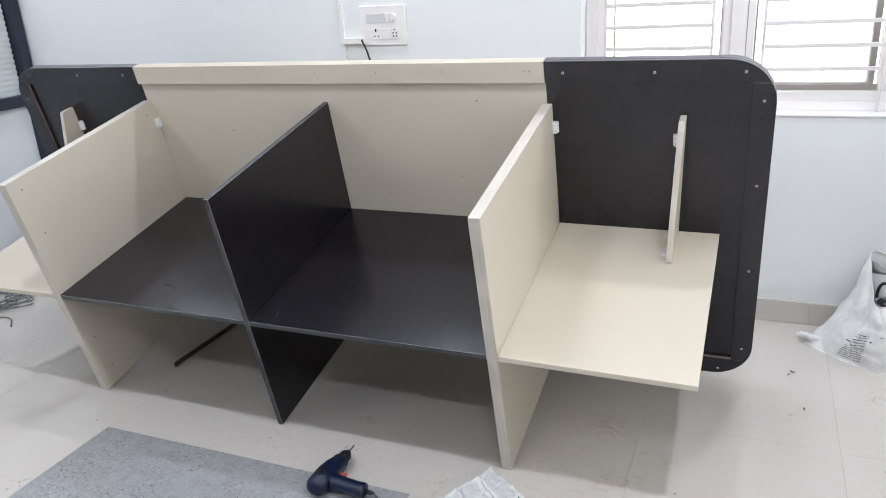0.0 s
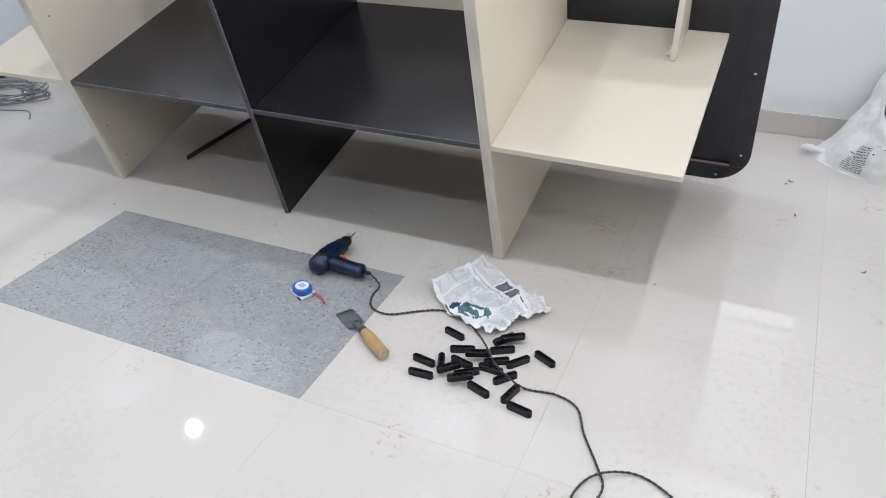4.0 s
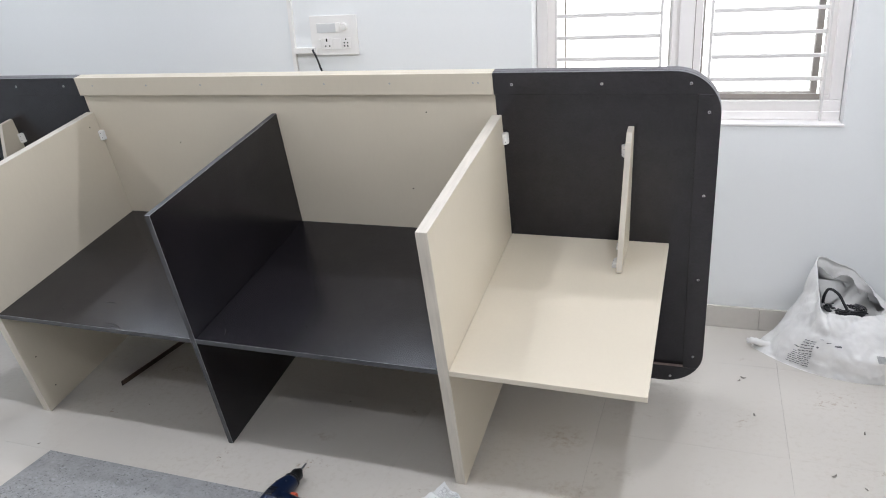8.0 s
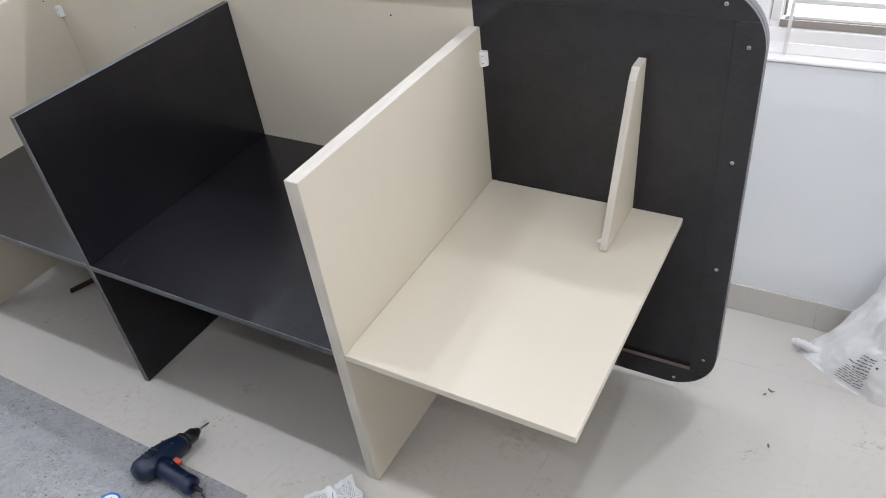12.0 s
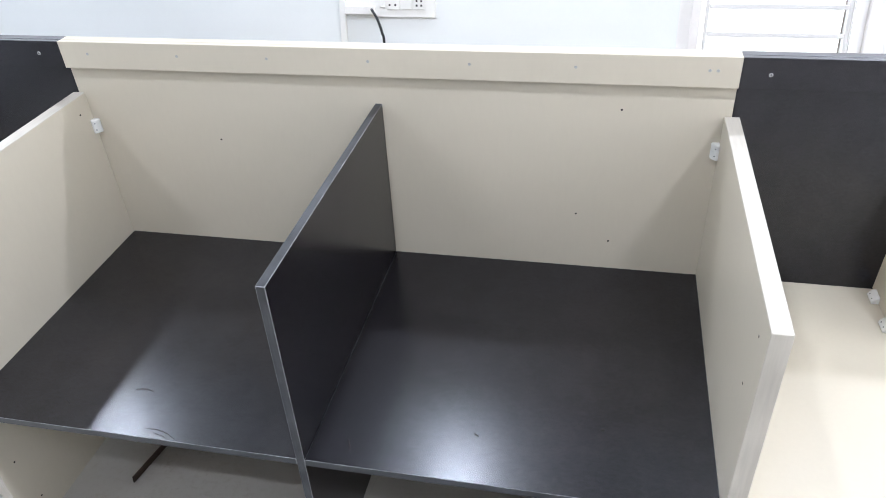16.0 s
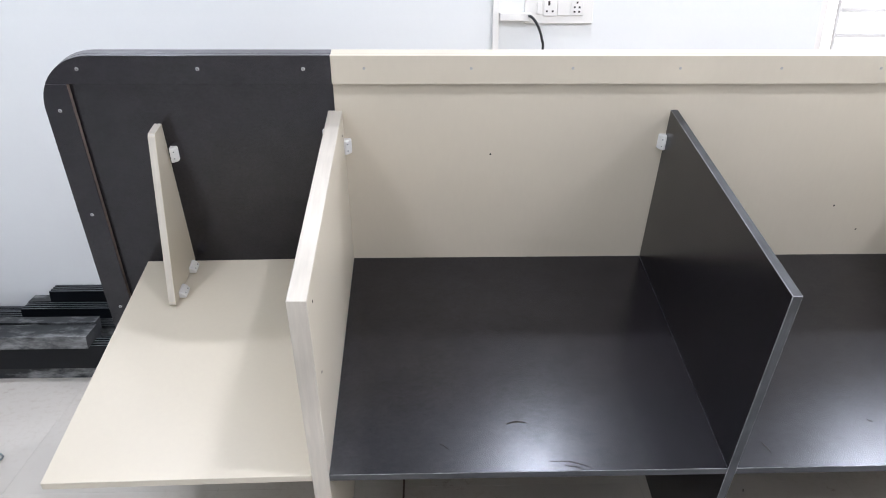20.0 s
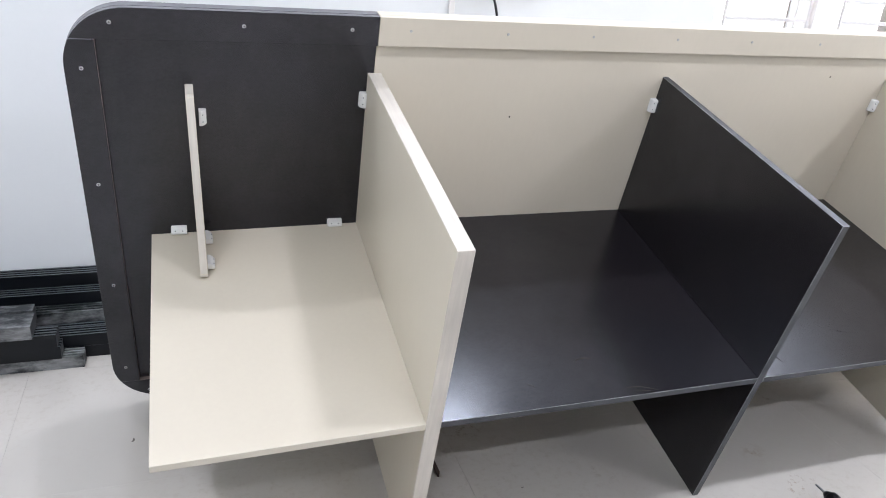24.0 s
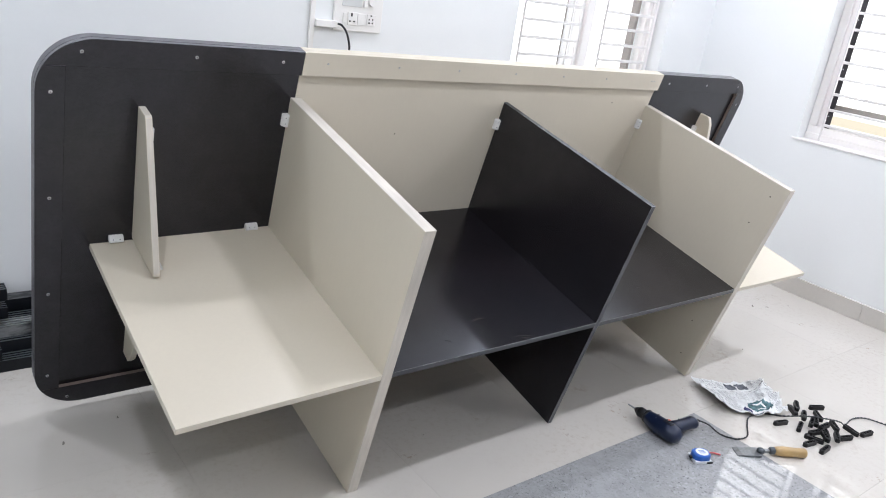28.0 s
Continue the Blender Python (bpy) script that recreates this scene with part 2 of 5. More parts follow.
MAT["raw"] = surface("raw_board_edge", (0.20, 0.15, 0.125), 0.8, 0.25, 9, 110, bumps=0.3)
MAT["screw"] = surface("screw_steel", (0.62, 0.62, 0.62), 0.32, 0.1, 50, 300, metal=0.85)
MAT["slot"] = surface("screw_recess", (0.05, 0.05, 0.05), 0.7, 0.1, 50, 300)
MAT["hole"] = surface("hole_dark", (0.03, 0.025, 0.02), 0.9, 0.1, 50, 300)
MAT["bracket"] = surface("grey_plastic_bracket", (0.76, 0.75, 0.72), 0.4, 0.05, 20, 200)
MAT["upvc"] = surface("white_upvc", (0.89, 0.855, 0.83), 0.35, 0.02, 3, 90)
MAT["grille"] = surface("white_painted_grille", (0.74, 0.715, 0.69), 0.4, 0.03, 5, 90)
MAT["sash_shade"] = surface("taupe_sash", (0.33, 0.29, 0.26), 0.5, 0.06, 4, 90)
MAT["black_frame"] = surface("black_window_gasket", (0.02, 0.018, 0.02), 0.5, 0.1, 8, 90)
MAT["navy"] = surface("navy_aluminium", (0.012, 0.02, 0.04), 0.4, 0.12, 3, 120, spec=0.5)
MAT["panel_white"] = surface("white_partition_panel", (0.76, 0.79, 0.80), 0.4, 0.02, 2, 90)
MAT["blind"] = surface("pale_blind", (0.60, 0.64, 0.625), 0.6, 0.03, 3, 120)
MAT["plate"] = surface("white_switch_plate", (0.85, 0.825, 0.79), 0.3, 0.015, 8, 150)
MAT["insert"] = surface("pale_grey_insert", (0.66, 0.66, 0.65), 0.4, 0.03, 8, 150)
MAT["cable"] = surface("black_cable", (0.02, 0.02, 0.022), 0.5, 0.15, 30, 200)
MAT["cable_grey"] = surface("dark_grey_cable", (0.065, 0.068, 0.072), 0.5, 0.15, 30, 200)
MAT["wire_grey"] = surface("grey_wire", (0.22, 0.24, 0.25), 0.45, 0.15, 20, 200)
MAT["bar_ridge"] = surface("rubbed_profile_ridge", (0.075, 0.083, 0.092), 0.45, 0.5, 9, 50, stretch=(0.15, 1, 1), bumps=0.2)
MAT["bar_end"] = surface("sawn_profile_end", (0.065, 0.068, 0.072), 0.6, 0.4, 30, 120, bumps=0.2)
MAT["bar"] = surface("black_profile_bar", (0.0045, 0.0058, 0.0085), 0.36, 0.25, 5, 60, stretch=(0.1, 1, 1), bumps=0.15, spec=0.3)
MAT["bar_worn"] = scuffed("scuffed_profile_bar", (0.016, 0.019, 0.022), (0.30, 0.305, 0.305))
MAT["wood"] = surface("brown_batten", (0.085, 0.052, 0.038), 0.7, 0.3, 6, 60, stretch=(1, 0.1, 1), bumps=0.3)
MAT["handle_wood"] = surface("yellow_wood_handle", (0.44, 0.29, 0.12), 0.35, 0.25, 9, 60, stretch=(0.12, 1, 1), bumps=0.1)
MAT["end_grain"] = surface("pale_end_grain", (0.52, 0.41, 0.25), 0.6, 0.2, 60, 200)
MAT["steel"] = surface("worn_steel", (0.30, 0.31, 0.32), 0.42, 0.35, 30, 90, metal=0.9, bumps=0.15)
MAT["steel_dark"] = surface("dark_steel", (0.10, 0.11, 0.12), 0.45, 0.3, 30, 120, metal=0.6)
MAT["drill"] = surface("navy_plastic", (0.0036, 0.0105, 0.036), 0.36, 0.15, 12, 160, bumps=0.1)
MAT["drill_dark"] = surface("black_rubber", (0.005, 0.005, 0.006), 0.5, 0.1, 12, 160)
MAT["red"] = surface("red_plastic", (0.62, 0.11, 0.06), 0.4, 0.08, 12, 160)
MAT["strap_red"] = surface("pink_red_strap", (0.60, 0.10, 0.11), 0.5, 0.08, 12, 160)
MAT["blue"] = surface("blue_plastic", (0.02, 0.11, 0.45), 0.3, 0.06, 12, 160)
MAT["label"] = surface("white_label", (0.72, 0.74, 0.76), 0.4, 0.04, 12, 160)
MAT["connector"] = surface("black_connector", (0.006, 0.006, 0.007), 0.40, 0.15, 40, 200, spec=0.35)
MAT["sack"] = creased("white_woven_sack", (0.80, 0.785, 0.76))
# same cloth, greyed for the shade inside the mouth
MAT["sack_shade"] = creased("grey_sack_lining", (0.61, 0.60, 0.58))
MAT["print"] = surface("grey_print", (0.13, 0.13, 0.14), 0.6, 0.2, 60, 300)
MAT["print_pale"] = surface("pale_grey_print", (0.45, 0.45, 0.44), 0.6, 0.2, 60, 300)
MAT["debris"] = surface("dust_flake", (0.25, 0.23, 0.20), 0.9, 0.3, 60, 300)
MAT["glass"] = glass_mat()
MAT["lamp_glow"] = glowing("lamp_diffuser", (0.95, 0.98, 1.0), 30.0)


# ---- mesh helpers ----
def link(name, bm, mat, parent=None, label="", smooth=False):
    me = bpy.data.meshes.new(name)
    bm.normal_update()
    bm.to_mesh(me)
    bm.free()
    for mm in mat if isinstance(mat, (list, tuple)) else [mat]:
        me.materials.append(mm)
    if smooth:
        for p in me.polygons:
            p.use_smooth = True
    ob = new(name, me)
    if parent is not None:
        ob.parent = parent
    if label:
        tagged(ob, label)
    return ob


part = link


def again(ob, m, parent=None):
    """One more object on the same mesh."""
    o = new(ob.name.split(".")[0], ob.data)
    o.parent = parent if parent is not None else ob.parent
    o.matrix_basis = m
    return o


def holder(name, m, label, category, group="", kind=""):
    ob = new(name)
    ob.empty_display_size = 0.05
    ob.matrix_basis = m
    return tagged(ob, label, category, group, kind)


def add_box(bm, x0, x1, y0, y1, z0, z1, bevel=0.0, mi=0):
    vs = [bm.verts.new(c) for c in ((x0, y0, z0), (x1, y0, z0), (x1, y1, z0), (x0, y1, z0), (x0, y0, z1), (x1, y0, z1), (x1, y1, z1), (x0, y1, z1))]
    fs = [bm.faces.new([vs[i] for i in f]) for f in ((0, 3, 2, 1), (4, 5, 6, 7), (0, 1, 5, 4), (1, 2, 6, 5), (2, 3, 7, 6), (3, 0, 4, 7))]
    for f in fs:
        f.material_index = mi
    if bevel:
        bmesh.ops.bevel(bm, geom=list({e for f in fs for e in f.edges}), offset=bevel, segments=1, affect="EDGES")
    return fs


def box(x0, x1, y0, y1, z0, z1, bevel=0.0):
    bm = bmesh.new()
    add_box(bm, x0, x1, y0, y1, z0, z1, bevel)
    return bm


def prism(outline, y0, y1, bevel=0.0):
    """An outline in x and z, pushed from y0 to y1."""
    bm = bmesh.new()
    a = [bm.verts.new((x, y0, z)) for x, z in outline]
    b = [bm.verts.new((x, y1, z)) for x, z in outline]
    n = len(a)
    bm.faces.new(a)
    bm.faces.new(b[::-1])
    for i in range(n):
        bm.faces.new((a[i], b[i], b[(i + 1) % n], a[(i + 1) % n]))
    bmesh.ops.recalc_face_normals(bm, faces=bm.faces)
    if bevel:
        bmesh.ops.bevel(bm, geom=bm.edges[:], offset=bevel, segments=1, affect="EDGES")
    return bm


def clip(poly, axis, limit, keep_less):
    out = []
    for i, p in enumerate(poly):
        q = poly[(i + 1) % len(poly)]
        ins = [(v[axis] <= limit) == keep_less or v[axis] == limit for v in (p, q)]
        if ins[0]:
            out.append(p)
        if ins[0] != ins[1]:
            f = (limit - p[axis]) / (q[axis] - p[axis])
            out.append((p[0] + f * (q[0] - p[0]), p[1] + f * (q[1] - p[1])))
    return out


def rounded(x0, x1, z0, z1, r, seg=14, corners=(1, 1, 1, 1)):
    """A rectangle's outline; corners at low-left, low-right, top-right, top-left are round where 1."""
    out = []
    for (cx, cz, a0), on in zip(((x0 + r, z0 + r, 180), (x1 - r, z0 + r, 270), (x1 - r, z1 - r, 0), (x0 + r, z1 - r, 90)), corners):
        if on:
            out += [(cx + r * math.cos(radians(a0 + 90 * k / seg)), cz + r * math.sin(radians(a0 + 90 * k / seg))) for k in range(seg + 1)]
        else:
            out.append({180: (x0, z0), 270: (x1, z0), 0: (x1, z1), 90: (x0, z1)}[a0])
    return out


def cylinder(r, h, seg=16, r2=None, cap=True):
    bm = bmesh.new()
    bmesh.ops.create_cone(bm, cap_ends=cap, segments=seg, radius1=r, radius2=r if r2 is None else r2, depth=h)
    bmesh.ops.translate(bm, verts=bm.verts, vec=(0, 0, h / 2))
    return bm


def smooth_line(pts, n=8, closed=False):
    """A Catmull-Rom line through the points."""
    P = [Vector(p) for p in pts]
    out, k = [], len(P)
    for i in range(k if closed else k - 1):
        a, b, c, d = (P[(i + j) % k] if closed else P[min(max(i + j, 0), k - 1)] for j in (-1, 0, 1, 2))
        for s in range(n):
            t = s / n
            out.append(0.5 * (2 * b + (c - a) * t + (2 * a - 5 * b + 4 * c - d) * t * t + (3 * b - a - 3 * c + d) * t ** 3))
    return out if closed else out + [P[-1]]


def sweep(bm, pts, r, sides=8, closed=False):
    """A round tube along the points; r may be a list."""
    P = [Vector(p) for p in pts]
    n, rings, up = len(P), [], Vector((0.05, 0.1, 1))
    for i, p in enumerate(P):
        d = (P[(i + 1) % n] - P[i - 1]) if closed or 0 < i < n - 1 else (P[1] - P[0] if i == 0 else P[-1] - P[-2])
        d = d.normalized() if d.length > 1e-9 else Vector((1, 0, 0))
        s = d.cross(up)
        s = s.normalized() if s.length > 1e-4 else Vector((1, 0, 0))
        u = s.cross(d)
        rr = r[i] if isinstance(r, (list, tuple)) else r
        rings.append([bm.verts.new(p + rr * (math.cos(2 * math.pi * k / sides) * s + math.sin(2 * math.pi * k / sides) * u)) for k in range(sides)])
    for i in range(n if closed else n - 1):
        a, b = rings[i], rings[(i + 1) % n]
        for k in range(sides):
            bm.faces.new((a[k], a[(k + 1) % sides], b[(k + 1) % sides], b[k]))
    if not closed:
        bm.faces.new(rings[0][::-1])
        bm.faces.new(rings[-1])


def loft(rings, cap=True):
    bm = bmesh.new()
    R = [[bm.verts.new(c) for c in ring] for ring in rings]
    n = len(R[0])
    for a, b in zip(R, R[1:]):
        for k in range(n):
            bm.faces.new((a[k], a[(k + 1) % n], b[(k + 1) % n], b[k]))
    if cap:
        bm.faces.new(R[0][::-1])
        bm.faces.new(R[-1])
    bmesh.ops.recalc_face_normals(bm, faces=bm.faces)
    return bm


# ---- room shell ----
def wall(name, boxes, label, paint="wall"):
    bm = bmesh.new()
    for b in boxes:
        add_box(bm, *b)
    return tagged(link(name, bm, MAT[paint]), label, "wall", kind="structure")


# back window opening and right window opening
BW = dict(x0=0.766, x1=1.950, z0=0.862, z1=2.15)
RW = dict(y0=-0.62, y1=0.580, z0=0.850, z1=2.15)
xb0, xb1 = X_LEFT - WALL_T, X_RIGHT + WALL_T
wall("wall_north", [(xb0, BW["x0"], Y_BACK, Y_BACK + WALL_T, 0, CEIL), (BW["x1"], xb1, Y_BACK, Y_BACK + WALL_T, 0, CEIL),
                    (BW["x0"], BW["x1"], Y_BACK, Y_BACK + WALL_T, 0, BW["z0"]), (BW["x0"], BW["x1"], Y_BACK, Y_BACK + WALL_T, BW["z1"], CEIL)],
     "smooth bluish white painted wall with a window")
wall("wall_east", [(X_RIGHT, xb1, Y_NEAR, RW["y0"], 0, CEIL), (X_RIGHT, xb1, RW["y1"], Y_BACK, 0, CEIL),
                   (X_RIGHT, xb1, RW["y0"], RW["y1"], 0, RW["z0"]), (X_RIGHT, xb1, RW["y0"], RW["y1"], RW["z1"], CEIL)],
     "smooth white painted side wall with a barred window")
wall("wall_west", [(xb0, X_LEFT - 0.05, Y_NEAR, Y_BACK, 0, CEIL)], "white wall behind the navy framed partition")
wall("wall_south", [(xb0, xb1, Y_NEAR - WALL_T, Y_NEAR, 0, CEIL)], "unseen wall closing the room, toned grey to limit bounced light", "far_wall")
tagged(link("ceiling", box(xb0, xb1, Y_NEAR - WALL_T, Y_BACK + WALL_T, CEIL, CEIL + 0.15), MAT["ceiling"]), "flat white painted ceiling with round lamps", "ceiling", kind="structure")
floor = tagged(link("floor", box(xb0, xb1, Y_NEAR - WALL_T, Y_BACK + WALL_T, -0.15, -0.0035), MAT["grout"]), "polished cream tiled floor with two grey speckled tiles", "floor", kind="structure")

# ---- ceiling lamps ----
def ceiling_lamp(x, y, power):
    h = holder("ceiling_lamp", pose(x, y, CEIL), "round white recessed ceiling lamp, lit; the nearest row is added", "lamp", "ceiling lamps")
    rings = [[(r * math.cos(a), r * math.sin(a), z) for a in [2 * math.pi * k / 32 for k in range(32)]] for r, z in ((0.060, 0), (0.058, -0.010), (0.047, -0.012), (0.044, -0.004), (0.044, 0.0))]
    part("rim", loft(rings, False), MAT["plate"], h)
    bm = cylinder(0.043, 0.004, 32)
    bmesh.ops.translate(bm, verts=bm.verts, vec=(0, 0, -0.006))
    part("diffuser", bm, MAT["lamp_glow"], h)
    lamp = bpy.data.lights.new("lamp_light", "AREA")
    lamp.shape, lamp.size, lamp.energy, lamp.color = "DISK", 0.085, LAMP_W * power, (0.909, 0.933, 1.0)
    o = new("lamp_light", lamp)
    o.matrix_basis = pose(x, y, CEIL - 0.016)


for lamp_place in LAMP_PLACES:
    ceiling_lamp(*lamp_place)


# ---- skirting ----
def skirting(name, along, a0, a1, at, sign, step):
    """Tiles 0.1 high along a wall. along: 'x' or 'y'; the wall's face is at, and the tile stands out towards sign."""
    h = holder(name, pose(0, 0, 0), "pale grey polished skirting tiles along the wall", "skirting", kind="structure")
    a = a0
    while a < a1 - 0.01:
        b = min(a + step, a1)
        f = sorted((at, at + sign * 0.012))
        bm = box(a + 0.0003, b - 0.0003, *f, 0, 0.098, 0.0015) if along == "x" else box(*f, a + 0.0003, b - 0.0003, 0, 0.098, 0.0015)
        part("tile", bm, MAT["base_tile"], h)
        a = b
    return h


skirting("baseboard_north", "x", X_LEFT, X_RIGHT - 0.012, Y_BACK, -1, TILE)
skirting("baseboard_east", "y", Y_NEAR, Y_BACK, X_RIGHT, -1, TILE)
skirting("baseboard_south", "x", X_LEFT, X_RIGHT - 0.012, Y_NEAR, 1, TILE)


# ---- windows ----
def backdrop(name, m, w, h, low, high, glow, above):
    mt, nt, b = nodes_of(name + "_mat")
    co, sep = nt.nodes.new("ShaderNodeTexCoord"), nt.nodes.new("ShaderNodeSeparateXYZ")
    nt.links.new(co.outputs["Object"], sep.inputs[0])
    r = ramp2(nt, sep.outputs[1], low, high, 0.0, 0.02)
    em = nt.nodes.new("ShaderNodeEmission")
    lift = nt.nodes.new("ShaderNodeMapRange")
    for k, v in zip(("From Min", "From Max", "To Min", "To Max"), (0.55, 1.1, glow, above)):
        lift.inputs[k].default_value = v
    nt.links.new(sep.outputs[1], lift.inputs[0])
    nt.links.new(lift.outputs[0], em.inputs[1])
    nt.links.new(r, em.inputs[0])
    nt.links.new(em.outputs[0], nt.nodes["Material Output"].inputs[0])
    bm = bmesh.new()
    bm.faces.new([bm.verts.new(c) for c in ((-w / 2, -0.6, 0), (w / 2, -0.6, 0), (w / 2, h, 0), (-w / 2, h, 0))])
    ob = link(name, bm, mt)
    ob.matrix_basis = m
    tagged(ob, "pale overexposed daylight outside the window", "backdrop", kind="structure")


backdrop("backdrop_north", pose(1.35, Y_BACK + 0.9, 1.0, 90, 0, 0), 3.2, 2.4, (0.95, 0.93, 0.9), (1.0, 0.97, 0.95), 2.6, 1.6)
backdrop("backdrop_east", pose(X_RIGHT + 0.9, 0.0, 0.93, 90, 0, -90), 3.4, 2.4, (0.33, 0.29, 0.22), (1.0, 0.965, 0.93), 3.0, 4.2)


def bar_frame(bm, x0, x1, z0, z1, w, y0, y1, bev=0.003):
    add_box(bm, x0, x1, y0, y1, z0, z0 + w, bev)
    add_box(bm, x0, x1, y0, y1, z1 - w, z1, bev)
    add_box(bm, x0, x0 + w, y0, y1, z0 + w, z1 - w, bev)
    add_box(bm, x1 - w, x1, y0, y1, z0 + w, z1 - w, bev)


def window(name, m, width, z0, z1, bays, gaskets, label, bar0, out, rail, stile=None):
    """A two-light window; local x along the wall, y outwards, the wall's inner face at y = 0; z0 is the bottom of the opening.
    gaskets: upright channels beside each pane; rail: heights of the sash's bottom channel; stile: a dark stile before the first sash."""
    h = holder(name, m, label, "window", kind="structure")
    zf = z0 + 0.042
    bm = bmesh.new()
    bar_frame(bm, 0.002, width - 0.002, zf, z1 - 0.002, 0.045, 0.085, 0.16)
    mid = (bays[0][1] + bays[1][0]) / 2
    add_box(bm, mid - 0.028, mid + 0.028, 0.080, 0.158, zf + 0.04, z1 - 0.04, 0.003)
    part("window_frame", bm, MAT["upvc"], h)
    for i, (a, b) in enumerate(bays):
        lo, hi = (0.048, mid - 0.029) if i == 0 else (mid + 0.029, width - 0.048)
        bm = bmesh.new()
        bar_frame(bm, lo - 0.004, hi + 0.004, zf + 0.030, z1 - 0.044, 0.033, 0.10, 0.15)
        s = part("sash", bm, MAT["upvc"], h)
        part("bottom_channel", box(lo + 0.036, hi - 0.036, 0.151, 0.20, rail[0], rail[1], 0.002), MAT["sash_shade"], s, "taupe bottom channel of the sash")
        if i and not stile:
            part("glazing_bead", box(lo + 0.030, hi - 0.030, 0.0945, 0.0998, rail[0] + 0.014, rail[1] + 0.003, 0.001), MAT["sash_shade"], s, "taupe glazing bead")
        low = rail[1] + 0.001 if rail[0] < zf + 0.1 else zf + 0.03
        for c0, c1, y0, colour in gaskets[i]:
            part("side_channel", box(c0, c1, y0, 0.20, low, z1 - 0.06, 0.001), MAT[colour], s, "side channel of the sash")
        if stile and i == 0:
            st = part("stile", box(stile[0], stile[1], 0.088, 0.0995, zf + 0.046, z1 - 0.05, 0.002), MAT["black_frame"], s, "black upright sash stile")
            for k in range(6):
                part("rivet", cylinder_y(0.003, 0.0015, ((stile[0] + stile[1]) / 2, 0.0865, zf + 0.11 + 0.26 * k)), MAT["screw"], st)
        pane = part("pane", box(lo + 0.030, hi - 0.030, 0.128, 0.132, zf + 0.062, z1 - 0.076), MAT["glass"], s)
        pane.visible_shadow = False
        bm = bmesh.new()
        add_box(bm, a - 0.005, a + 0.005, 0.046, 0.058, z0 + 0.015, z1 - 0.004, 0.002)
        add_box(bm, b - 0.005, b + 0.005, 0.046, 0.058, z0 + 0.015, z1 - 0.004, 0.002)
        g = part("grille", bm, MAT["grille"], h)
        z = bar0
        while z < z1 - 0.03:
            part("grille_bar", box(a + 0.0055, b - 0.0055, 0.046, 0.058, z - 0.0075, z + 0.0075, 0.002), MAT["grille"], g)
            z += 0.0860
    bm = bmesh.new()
    add_box(bm, 0.002, width - 0.002, 0.0, 0.16, z0 + 0.001, z0 + 0.012, 0.0)
    add_box(bm, -out, width + out, -0.006, -0.0005, z0 + 0.002, z0 + 0.012, 0.002)
    add_box(bm, 0.002, width - 0.002, 0.078, 0.161, z0 + 0.0125, z0 + 0.046, 0.002)
    part("window_sill", bm, MAT["upvc"], h)
    return h


def cylinder_y(r, hgt, at, seg=10):
    """A short cylinder whose axis runs along y."""
    bm = cylinder(r, hgt, seg)
    bmesh.ops.rotate(bm, verts=bm.verts, matrix=Matrix.Rotation(radians(-90), 3, "X"))
    bmesh.ops.translate(bm, verts=bm.verts, vec=at)
    return bm


window("window_1", pose(BW["x0"], Y_BACK, 0), BW["x1"] - BW["x0"], BW["z0"], BW["z1"], [(0.090, 0.509), (0.697, 1.110)],
       [[(0.100, 0.105, 0.190, "sash_shade"), (0.531, 0.535, 0.192, "sash_shade"), (0.536, 0.548, 0.151, "upvc")], [(0.6315, 0.6345, 0.0985, "sash_shade"), (0.650, 0.661, 0.151, "upvc"), (0.6615, 0.668, 0.185, "sash_shade"), (1.078, 1.100, 0.151, "sash_shade")]],
       "white framed double window with white security bars", 1.037, 0.006, (0.938, 0.970))
window("window_2", pose(X_RIGHT, RW["y1"], 0, 0, 0, -90), RW["y1"] - RW["y0"], RW["z0"], RW["z1"], [(0.100, 0.53), (0.68, 1.10)],
       [[], [(0.70, 0.73, 0.151, "black_frame")]],
       "white framed side window with white security bars, dark stile", 0.954, 0.028, (1.030, 1.065), (0.077, 0.116))


# ---- navy aluminium partition on the left ----
def partition():
    h = holder("partition", pose(X_LEFT, 0, 0), "navy aluminium framed partition with pale blind and panel", "partition", kind="structure")
    part("post", box(-0.05, 0.035, Y_BACK - 0.075, Y_BACK - 0.013, 0, CEIL - 0.002, 0.002), MAT["navy"], h, "navy aluminium post")
    y1 = Y_BACK - 0.076
    part("base_rail", box(-0.05, 0.035, Y_NEAR + 0.01, y1, 0, 0.10, 0.002), MAT["navy"], h, "navy aluminium bottom rail")
    part("mid_rail", box(-0.05, 0.03, Y_NEAR + 0.01, y1, 0.885, 0.945, 0.002), MAT["navy"], h, "navy aluminium middle rail")
    part("panel", box(-0.045, -0.005, Y_NEAR + 0.01, y1, 0.101, 0.884), MAT["panel_white"], h, "white laminate panel")
    bm = bmesh.new()
    prev, z = None, 0.946
    while z < CEIL - 0.01:
        d = 0.0022 * math.sin(2 * math.pi * (z - 0.946) / 0.030)
        row = [bm.verts.new((-0.02 + 0.4 * d, Y_NEAR + 0.02, z)), bm.verts.new((-0.02 + 0.4 * d, y1 - 0.006 + 1.6 * d, z))]
        if prev:
            bm.faces.new((prev[0], prev[1], row[1], row[0]))
        prev, z = row, z + 0.005
    part("blind", bm, MAT["blind"], h, "pale grey green blind with a ruffled edge", smooth=True)
    return h


partition()


